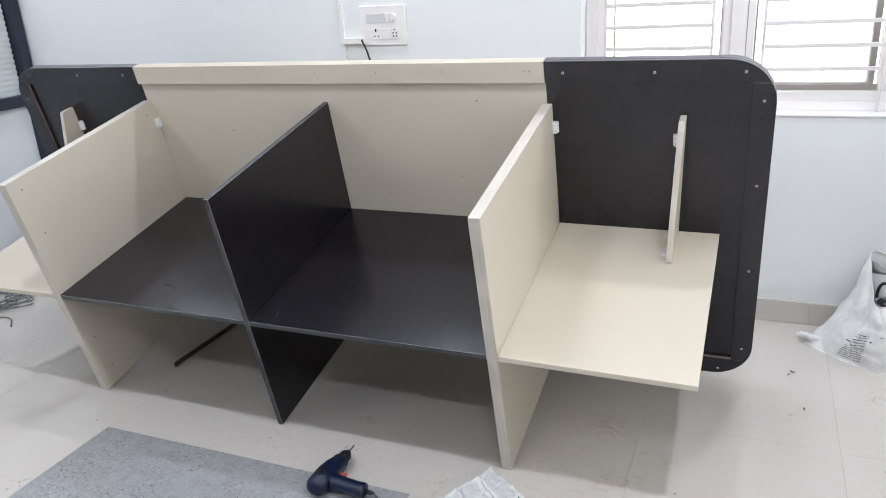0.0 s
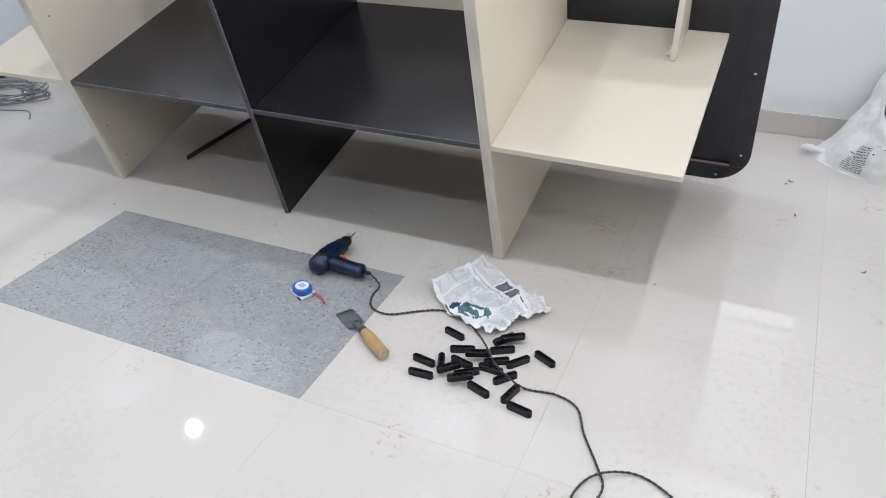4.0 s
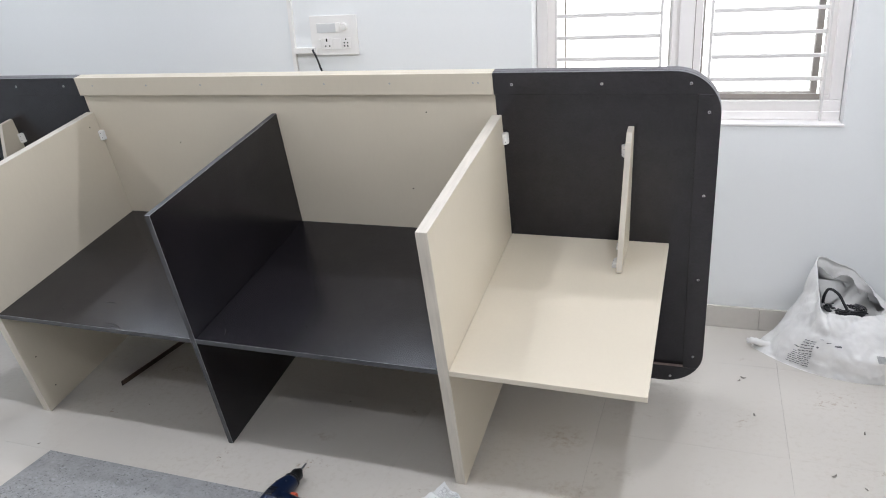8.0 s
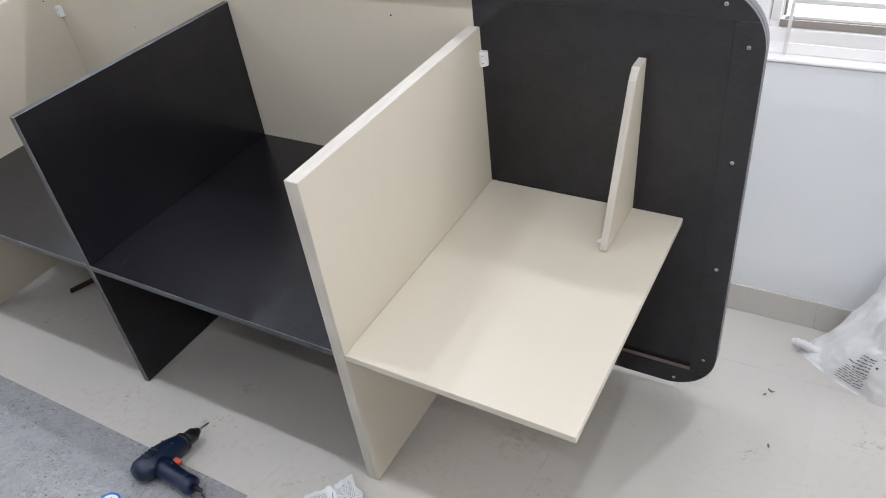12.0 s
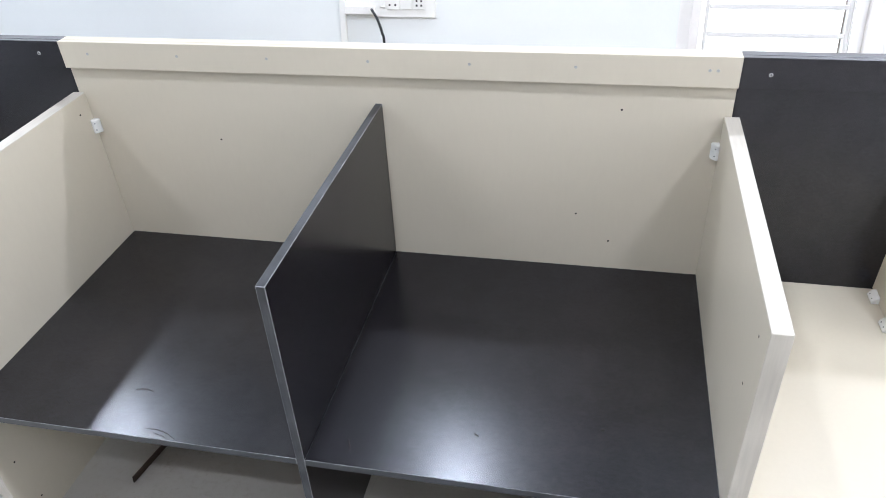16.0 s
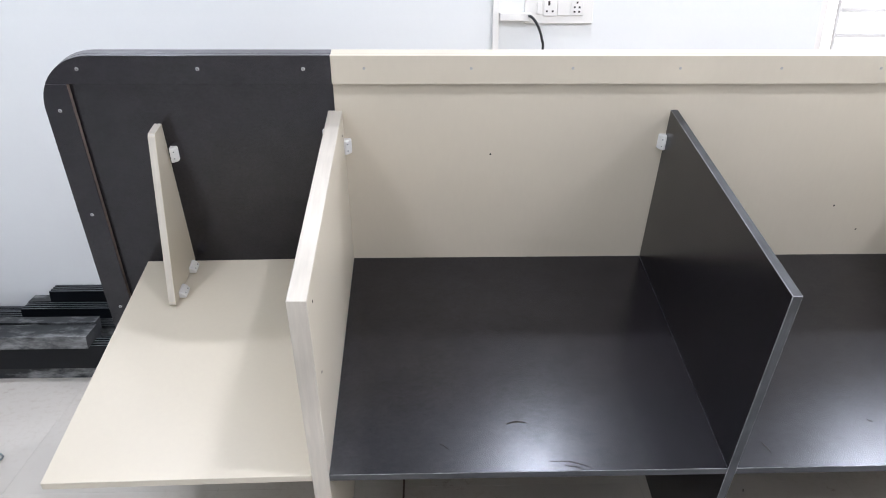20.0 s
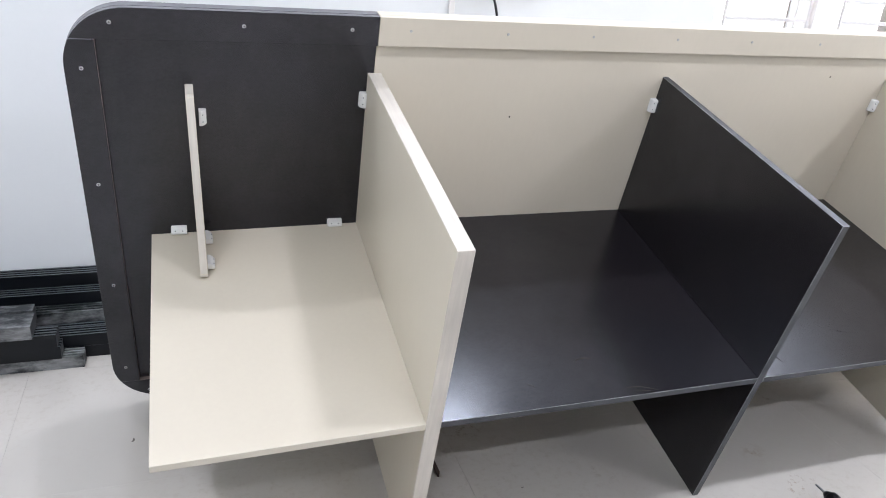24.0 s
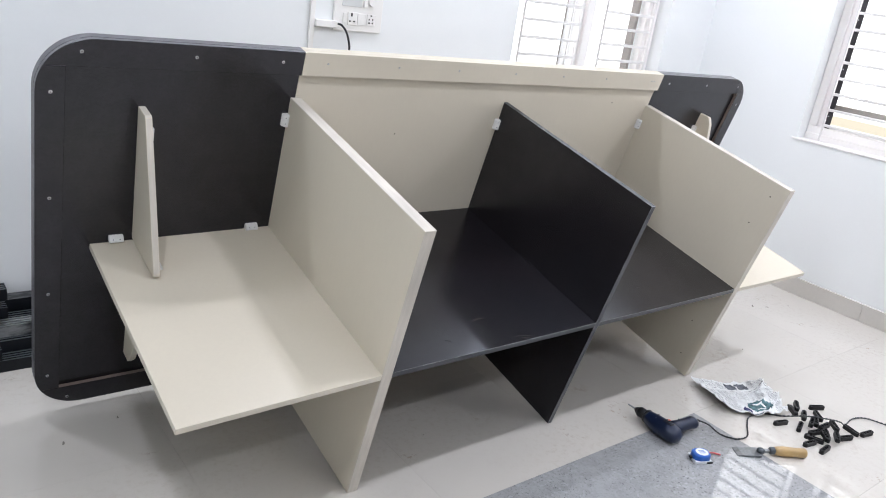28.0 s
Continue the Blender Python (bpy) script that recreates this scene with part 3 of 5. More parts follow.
# ---- switchboard, trunking and cable on the back wall ----
def switchboard():
    h = holder("switchboard", pose(-0.136, Y_BACK, 1.253), "white modular switch and socket board on the wall", "switchboard")
    part("plate", prism(rounded(-0.116, 0.116, -0.086, 0.086, 0.004, 3), -0.012, -0.0005, 0.0015), MAT["plate"], h)
    part("blank_insert", box(-0.082, 0.012, -0.0145, -0.0125, 0.012, 0.052, 0.001), MAT["insert"], h, "pale grey blank insert")
    part("switch", box(0.018, 0.036, -0.020, -0.0125, 0.012, 0.054, 0.002), MAT["plate"], h)
    knob = cylinder(0.017, 0.012, 24, 0.014)
    bmesh.ops.rotate(knob, verts=knob.verts, matrix=Matrix.Rotation(radians(90), 3, "X"))
    bmesh.ops.translate(knob, verts=knob.verts, vec=(0.055, -0.0125, 0.036))
    part("regulator_knob", knob, MAT["plate"], h, "round white regulator knob")
    part("switch", box(-0.076, -0.060, -0.018, -0.0125, -0.055, -0.015, 0.002), MAT["plate"], h)
    s = part("socket", box(-0.052, -0.008, -0.017, -0.0125, -0.062, -0.010, 0.002), MAT["plate"], h)
    for x, z, w, k in ((-0.035, -0.020, 0.007, 0.014), (-0.042, -0.046, 0.006, 0.006), (-0.022, -0.046, 0.006, 0.006)):
        part("pin_hole", box(x - w / 2, x + w / 2, -0.0185, -0.0165, z - k / 2, z + k / 2), MAT["hole"], s)
    part("blank_insert", box(-0.006, 0.036, -0.016, -0.0125, -0.060, -0.012, 0.002), MAT["plate"], h)
    s = part("socket", box(0.040, 0.082, -0.016, -0.0125, -0.060, -0.012, 0.002), MAT["plate"], h)
    for x, z in ((0.060, -0.018), (0.052, -0.033), (0.068, -0.033), (0.052, -0.047), (0.068, -0.047)):
        part("pin_hole", box(x - 0.003, x + 0.003, -0.0175, -0.0155, z - 0.003, z + 0.003), MAT["hole"], s)


switchboard()
tr = holder("cable_trunking", pose(0, Y_BACK, 0), "white plastic cable trunking on the wall", "trunking")
part("upright", box(-0.358, -0.337, -0.014, -0.0005, 0.1, CEIL - 0.002, 0.001), MAT["plate"], tr)
part("branch", box(-0.336, -0.232, -0.030, -0.0005, 1.176, 1.203, 0.002), MAT["plate"], tr)
bm = bmesh.new()
sweep(bm, smooth_line([(-0.24, 1.285, 1.192), (-0.231, 1.262, 1.190), (-0.212, 1.252, 1.165), (-0.196, 1.25, 1.12), (-0.19, 1.255, 1.06), (-0.19, 1.268, 0.7), (-0.2, 1.27, 0.15), (-0.2, 1.24, 0.006)], 8), 0.0045, 8)
tagged(link("power_cable", bm, MAT["cable"], smooth=True), "black power cable hanging from the trunking", "cable")

# ---- the upturned desk ----
# local x along the desk, y into the tabletop, z up the tabletop
TILT, DEPTH = 12.981, 0.73
U0, U1, V0, V1, RC = -1.496, 1.511, 0.044, 1.212, 0.135
B_L, B_R = -0.814, 0.837
SP0, SP1 = 0.609, 0.627
P0, P1 = 0.1690, 1.069


def desk():
    d = holder("office_desk", pose(0, DEPTH, 0, TILT, 0, 0), "cream and dark brown laminate desk lying on its side", "desk")
    outline = rounded(U0, U1, V0, V1, RC)
    T = 0.025
    part("tabletop", prism([(B_L + 0.0004, V0), (B_R - 0.0004, V0), (B_R - 0.0004, V1), (B_L + 0.0004, V1)], 0, T, 0.001), [MAT["cream"]], d, "cream laminate middle of the tabletop")
    for poly in (clip(outline, 0, B_L, True), clip(outline, 0, B_R, False)):
        bm = prism(poly, 0, T, 0.001)
        for f in bm.faces:
            f.material_index = 1 if abs(f.normal.y) < 0.5 else 0
        part("tabletop_end", bm, [MAT["dark"], MAT["end_edge"]], d, "dark brown rounded end of the tabletop")
    # strips round the underside
    A, SW, SIDE = -0.015, 0.070, 0.066
    top, low = clip(outline, 1, V1 - SW, False), clip(outline, 1, V0 + SW, True)

    def strip(poly, colour, label):
        bm = prism(poly, A, -0.0003, 0.0009)
        for f in bm.faces:
            c = f.calc_center_median()
            inner = abs(f.normal.y) < 0.5 and (abs(c.z - (V0 + SW)) < 0.001 or abs(c.x - (U0 + SIDE)) < 0.001 or abs(c.x - (U1 - SIDE)) < 0.001)
            f.material_index = 1 if inner else 2 if abs(f.normal.y) < 0.5 and colour != "cream" else 0
        part("edge_strip", bm, [MAT[colour], MAT["raw"], MAT["end_edge"]], d, label)

    g = 0.0005
    for poly in (top, low):
        strip(clip(poly, 0, B_L - g, True), "dark_strip", "dark brown edge strip")
        strip(clip(poly, 0, B_R + g, False), "dark_strip", "dark brown edge strip")
        strip(clip(clip(poly, 0, B_L, False), 0, B_R, True), "cream", "cream edge strip")
    mid = clip(clip(outline, 1, V1 - SW - g, True), 1, V0 + SW + g, False)
    strip(clip(mid, 0, U0 + SIDE, True), "dark_strip", "dark brown edge strip")
    strip(clip(mid, 0, U1 - SIDE, False), "dark_strip", "dark brown edge strip")

    # screws
    head = cylinder(0.0046, 0.0016, 12, 0.0040)
    bmesh.ops.rotate(head, verts=head.verts, matrix=Matrix.Rotation(radians(90), 3, "X"))
    first = part("screw", head, MAT["screw"], d, "steel screw head")
    slot = bmesh.new()
    add_box(slot, -0.0028, 0.0028, -0.0020, -0.0015, -0.0006, 0.0006)
    add_box(slot, -0.0006, 0.0006, -0.00205, -0.0015, -0.0028, 0.0028)
    cross = part("recess", slot, MAT["slot"], first)
    places = [(u, 1.180) for u in (-1.396, -1.121, -0.878)] + [(u, 1.175) for u in (0.897, 1.172, 1.424)] + [(-1.462, z) for z in (1.076, 0.783, 0.474, 0.172)] + [(1.478, z) for z in (1.088, 0.813, 0.498, 0.168)] + [(-1.407, 0.073), (1.404, 0.068), (-1.10, 0.072), (1.10, 0.068)]
    first.matrix_basis = pose(places[0][0], A, places[0][1])
    for u, z in places[1:]:
        s = again(first, pose(u, A, z))
        again(cross, Matrix.Identity(4), s)
    small = cylinder(0.0036, 0.0012, 10, 0.003)
    bmesh.ops.rotate(small, verts=small.verts, matrix=Matrix.Rotation(radians(90), 3, "X"))
    plug = part("screw_cap", small, MAT["print_pale"], d, "sunken screw in the cream strip")
    spots = [(u, 1.181) for u in (-0.737, -0.487, -0.248, 0.007, 0.249, 0.489, 0.773, 0.790)]
    plug.matrix_basis = pose(*(spots[0][0], A, spots[0][1]))
    for u, z in spots[1:]:
        again(plug, pose(u, A, z))

    # upright panels
    def panel(u0, u1, name, face, edge, label, lean=0.0):
        """lean: how far the foot stands to the side of the head."""
        bm = box(u0, u1, -DEPTH, -0.0005, P0, P1, 0.0012)
        for q in bm.verts:
            q.co.x += lean * (P1 - q.co.z) / (P1 - P0)
        for f in bm.faces:
            n = sorted(abs(k) for k in f.normal)
            f.material_index = 0 if abs(f.normal.x) > 0.9 else 2 if n[1] > 0.3 and face == "dark" else 1
        part(name, bm, [MAT[face], MAT[edge], MAT["lit_worn_arris"]], d, label)

    panel(-0.830, -0.796, "leg_panel", "cream", "cream_edge", "thick cream laminate leg panel", 0.006)
    panel(0.821, 0.8535, "leg_panel", "cream", "cream_edge", "thick cream laminate leg panel", -0.002)
    panel(0.009, 0.027, "leg_panel", "dark", "dark_edge", "dark brown laminate leg panel", -0.0105)

    # the spine: dark between the leg panels, cream beyond them
    def shelf(u0, u1, face, edge, label, sag=(0.0, 0.0)):
        """sag: how far the outer end hangs at the tabletop and at the free edge."""
        bm = box(u0, u1, -DEPTH, -0.0005, SP0, SP1, 0.001)
        for q in bm.verts:
            out = (q.co.x - u0) / (u1 - u0) if u0 > 0 else (u1 - q.co.x) / (u1 - u0)
            q.co.z -= out * (sag[0] + (sag[1] - sag[0]) * -q.co.y / DEPTH)
        for f in bm.faces:
            n = sorted(abs(k) for k in f.normal)
            f.material_index = 0 if abs(f.normal.z) > 0.9 else 2 if n[1] > 0.3 and face == "dark" else 1
        part("spine_panel", bm, [MAT[face], MAT[edge], MAT["lit_worn_arris"]], d, label)

    shelf(-0.7925, 0.0033, "dark", "dark_edge_long", "dark brown laminate spine panel")
    shelf(0.0222, 0.8196, "dark", "dark_edge_long", "dark brown laminate spine panel")
    shelf(-1.357, -0.8270, "cream", "cream_edge_long", "cream laminate spine panel", (0.006, 0.0115))
    shelf(0.8532, 1.380, "cream", "cream_edge_long", "cream laminate spine panel", (0.002, 0.005))

    # dark scuffs on the spine boards
    def scuff(pts, width):
        line = smooth_line([(u, w, SP1 + 0.0004) for u, w in pts], 6)
        bm = bmesh.new()
        rows = []
        for i, q in enumerate(line):
            k = width * math.sin(math.pi * (i + 0.4) / (len(line) - 0.2))
            rows.append([bm.verts.new((q.x, q.y - k, q.z)), bm.verts.new((q.x, q.y + k, q.z)), bm.verts.new((q.x, q.y + k, q.z - 0.0003)), bm.verts.new((q.x, q.y - k, q.z - 0.0003))])
        for a, b in zip(rows, rows[1:]):
            for k in range(4):
                bm.faces.new((a[k], a[(k + 1) % 4], b[(k + 1) % 4], b[k]))
        part("scuff_mark", bm, MAT["hole"], d, "dark scuff on the laminate")

    for pts, width in ((((-0.432, -0.607), (-0.410, -0.600), (-0.385, -0.604)), 0.0022), (((-0.352, -0.706), (-0.318, -0.706), (-0.290, -0.714), (-0.266, -0.726)), 0.0012),
                       (((-0.325, -0.716), (-0.300, -0.720), (-0.285, -0.727)), 0.0010), (((0.094, -0.664), (0.102, -0.680), (0.107, -0.694)), 0.0030),
                       (((0.346, -0.607), (0.352, -0.612), (0.359, -0.614)), 0.0018), (((-0.574, -0.656), (-0.564, -0.662), (-0.555, -0.671)), 0.0012),
                       (((0.600, -0.560), (0.604, -0.558), (0.609, -0.560)), 0.0012)):
        scuff(pts, width)

    # gussets above and below the wings
    def gusset(u, up, lean=0.0, tip=((0.066, 0.384), (0.047, 0.408))):
        s, base = (1, SP1 + 0.0005) if up else (-1, SP0 - 0.0005)
        prof = [(0.0, 0.0), (0.199, 0.0), (0.199, 0.008), *tip, (0.0, 0.408)]
        bm = bmesh.new()
        a = [bm.verts.new((u - 0.009 - lean * (1 - h / 0.408), -0.0005 - w, base + s * h)) for w, h in prof]
        b = [bm.verts.new((u + 0.009 - lean * (1 - h / 0.408), -0.0005 - w, base + s * h)) for w, h in prof]
        bm.faces.new(a)
        bm.faces.new(b[::-1])
        for i in range(len(a)):
            bm.faces.new((a[i], b[i], b[(i + 1) % len(a)], a[(i + 1) % len(a)]))
        bmesh.ops.recalc_face_normals(bm, faces=bm.faces)
        for f in bm.faces:
            f.material_index = 0 if abs(f.normal.x) > 0.9 else 1
        bmesh.ops.bevel(bm, geom=bm.edges[:], offset=0.001, segments=1, affect="EDGES")
        part("gusset", bm, [MAT["cream"], MAT["cream_edge"]], d, "tapered cream gusset")

    for u in (-1.236, 1.257):
        gusset(u - (0.009 if u < 0 else 0.0), True, *((0.013,) if u > 0 else (-0.009, ((0.060, 0.402), (0.054, 0.408)))))
        gusset(u, False)

    # grey plastic corner brackets
    def bracket_mesh():
        # an L of rounded section, 34 wide, legs 20 long: local x width, y and z the legs
        prof = [(0.0, 0.0), (0.017, 0.0), (0.017, 0.005), (0.012, 0.012), (0.005, 0.017), (0.0, 0.017)]
        rings = [[(x, -p, q) for p, q in prof] for x in (-0.0195, -0.017, 0.017, 0.0195)]
        rings[0] = [(-0.0195, -p * 0.9, q * 0.9) for p, q in prof]
        rings[3] = [(0.0195, -p * 0.9, q * 0.9) for p, q in prof]
        return loft(rings)

    br = part("bracket", bracket_mesh(), MAT["bracket"], d, "grey plastic corner bracket")
    dot = bmesh.new()
    for x in (-0.009, 0.009):
        c = cylinder(0.0016, 0.0008, 10)
        me = bpy.data.meshes.new("tmp")
        bmesh.ops.rotate(c, verts=c.verts, matrix=Matrix.Rotation(radians(54), 3, "X"))
        bmesh.ops.translate(c, verts=c.verts, vec=(x, -0.0142, 0.0082))
        c.to_mesh(me)
        c.free()
        dot.from_mesh(me)
        bpy.data.meshes.remove(me)
    dots = part("bracket_screws", dot, MAT["steel_dark"], br)
    # lying on the spine against the tabletop
    flat = [pose(u, -0.0005, SP1 + 0.0005) for u in (-1.290, -0.888)]
    # upright against a panel: turned so that the width runs up the tabletop
    right_of = lambda u, z: Matrix.Translation((u, -0.0005, z)) @ pose(0, 0, 0, 0, 90, 0)
    left_of = lambda u, z: Matrix.Translation((u, -0.0005, z)) @ pose(0, 0, 0, 0, -90, 0)
    stand = [right_of(-0.7955, 0.975), left_of(-0.8305, 1.000), left_of(0.0078, 0.985), left_of(0.8202, 0.985), right_of(0.8536, 0.990),
             right_of(-1.2265, 0.955), left_of(1.2455, 0.955)]
    # along the foot of the gussets
    foot = [Matrix.Translation((-1.2265, -0.150, SP1 + 0.0005)) @ pose(0, 0, 0, 0, 0, 90), Matrix.Translation((-1.2265, -0.045, SP1 + 0.0005)) @ pose(0, 0, 0, 0, 0, 90),
            Matrix.Translation((1.2345, -0.150, SP1 + 0.0005)) @ pose(0, 0, 0, 0, 0, -90), Matrix.Translation((1.2345, -0.045, SP1 + 0.0005)) @ pose(0, 0, 0, 0, 0, -90)]
    allm = flat + stand + foot
    br.matrix_basis = allm[0]
    for m in allm[1:]:
        o = again(br, m)
        again(dots, Matrix.Identity(4), o)

    # drilled holes
    hole = cylinder(0.0026, 0.0008, 10)
    bmesh.ops.rotate(hole, verts=hole.verts, matrix=Matrix.Rotation(radians(90), 3, "X"))
    ho = part("screw_hole", hole, MAT["hole"], d, "small dark screw hole")
    side = Matrix.Rotation(radians(90), 4, "Z")
    hs = [pose(0.507, 0.0002, 0.788), pose(0.597, 0.0002, 1.076), pose(0.592, 0.0002, 0.711), pose(-0.430, 0.0002, 0.948)]
    for u in (-0.7958, 0.8208):
        sg = 1 if u < 0 else -1
        for w, z in ((0.680, 1.028), (0.674, 0.854), (0.047, 1.024), (0.682, 0.397), (0.665, 0.245)) if u < 0 else ((0.672, 1.012), (0.648, 0.885), (0.64, 0.40), (0.665, 0.245)):
            hs.append(Matrix.Translation((u + (0.0002 if sg > 0 else -0.0002) + (0.006 if sg > 0 else -0.002) * (P1 - z) / (P1 - P0), -w, z)) @ side)
    ho.matrix_basis = hs[0]
    for m in hs[1:]:
        again(ho, m)
    return d


desk()
tagged(link("wooden_batten", box(-0.663, -0.658, 0.212, 0.66, 0.0, 0.020, 0.001), MAT["wood"]), "dark brown wooden batten under the tabletop edge", "batten")


# ---- stack of black profile bars in the corner ----
def profile_bar(x0, x1, y, z, w, hgt, worn, grooves=3, yaw=0.0):
    """A long bar with grooves along its upper face, standing on z."""
    cx = (x0 + x1) / 2
    h = holder("profile_bar", pose(cx, y, z, 0, 0, yaw), "scuffed black metal profile bar lying in a stack" if worn else "black metal profile bar lying in a stack", "metal bar", "stacked bars")
    prof = [(-w / 2, 0), (w / 2, 0), (w / 2, hgt)]
    n = grooves * 2 + 1
    for i in range(grooves):
        a, b = w / 2 - w * (2 * i + 1) / n, w / 2 - w * (2 * i + 2) / n
        prof += [(a, hgt), (a, hgt - 0.006), (b, hgt - 0.006), (b, hgt)]
    prof += [(-w / 2, hgt)]
    L = (x1 - x0) / 2
    bm = bmesh.new()
    A = [bm.verts.new((-L, p, q)) for p, q in prof]
    B = [bm.verts.new((L, p, q)) for p, q in prof]
    bm.faces.new(A)
    bm.faces.new(B[::-1])
    for i in range(len(A)):
        bm.faces.new((A[i], B[i], B[(i + 1) % len(A)], A[(i + 1) % len(A)]))
    bmesh.ops.recalc_face_normals(bm, faces=bm.faces)
    for f in bm.faces:
        f.material_index = 2 if abs(f.normal.x) > 0.9 else 1 if f.normal.z > 0.9 and f.calc_center_median().z > hgt - 0.001 else 0
    part("bar", bm, [MAT["bar_worn" if worn else "bar"], MAT["bar_worn" if worn or not grooves else "bar_ridge"], MAT["bar_end"]], h)


BARS = [
    (-2.34, -1.614, 1.0005, 0.0, 0.055, 0.042, 1), (-2.34, -1.25, 1.062, 0.0, 0.055, 0.042, 0), (-2.30, -1.30, 1.122, 0.0, 0.06, 0.042, 0), (-2.33, -1.25, 1.185, 0.0, 0.06, 0.042, 0), (-2.33, -1.25, 1.255, 0.0, 0.06, 0.042, 0),
    (-2.35, -1.675, 0.994, 0.0425, 0.056, 0.043, 0), (-2.33, -1.53, 1.062, 0.0425, 0.055, 0.042, 0), (-2.30, -1.28, 1.122, 0.0425, 0.06, 0.042, 0), (-2.31, -1.30, 1.188, 0.0425, 0.06, 0.042, 0), (-2.31, -1.30, 1.255, 0.0425, 0.06, 0.042, 0),
    (-2.35, -1.682, 0.992, 0.086, 0.058, 0.045, 0), (-2.30, -1.28, 1.149, 0.085, 0.06, 0.041, 1), (-2.30, -1.30, 1.215, 0.085, 0.06, 0.041, 0), (-2.30, -1.30, 1.268, 0.085, 0.04, 0.041, 0),
    (-2.35, -1.745, 0.991, 0.1315, 0.092, 0.045, 1, 0), (-2.35, -1.752, 1.065, 0.1315, 0.045, 0.050, 1, 0), (-2.35, -1.76, 1.064, 0.085, 0.05, 0.046, 0, 0),
    (-2.075, -1.487, 1.205, 0.1265, 0.055, 0.041, 0), (-2.075, -1.28, 1.262, 0.1265, 0.056, 0.044, 0, 0),
    (-1.990, -1.478, 1.262, 0.171, 0.058, 0.041, 0),
]
for b in BARS:
    profile_bar(*b)


# ---- wires on the floor at the left ----
def wire_coil():
    rnd = random.Random(5)
    h = holder("wire_coil", pose(-2.12, 0.50, 0), "loose coil of thin grey wires on the floor", "wire")
    for k in range(12):
        r = 0.075 + 0.085 * rnd.random()
        pts = [((r + 0.03 * math.sin(3 * a + k)) * math.cos(a) * 1.5 + rnd.uniform(-0.02, 0.02), (r + 0.03 * math.cos(2 * a + 2 * k)) * math.sin(a) + rnd.uniform(-0.015, 0.015), 0.004 + 0.0035 * k + 0.004 * rnd.random()) for a in [2 * math.pi * i / 12 for i in range(12)]]
        bm = bmesh.new()
        sweep(bm, smooth_line(pts, 5, True), 0.003, 6, True)
        part("wire", bm, MAT["wire_grey"], h, smooth=True)
    bm = bmesh.new()
    sweep(bm, smooth_line([(0.05, -0.1, 0.004), (0.15, -0.16, 0.004), (0.3, -0.13, 0.004), (0.4, -0.2, 0.004)], 6), 0.003, 6)
    part("wire", bm, MAT["wire_grey"], h, smooth=True)


wire_coil()

# ---- sack of cables in the corner ----
def ring_at(ctrl, per=12):
    return [tuple(p) for p in smooth_line(ctrl, per, True)]


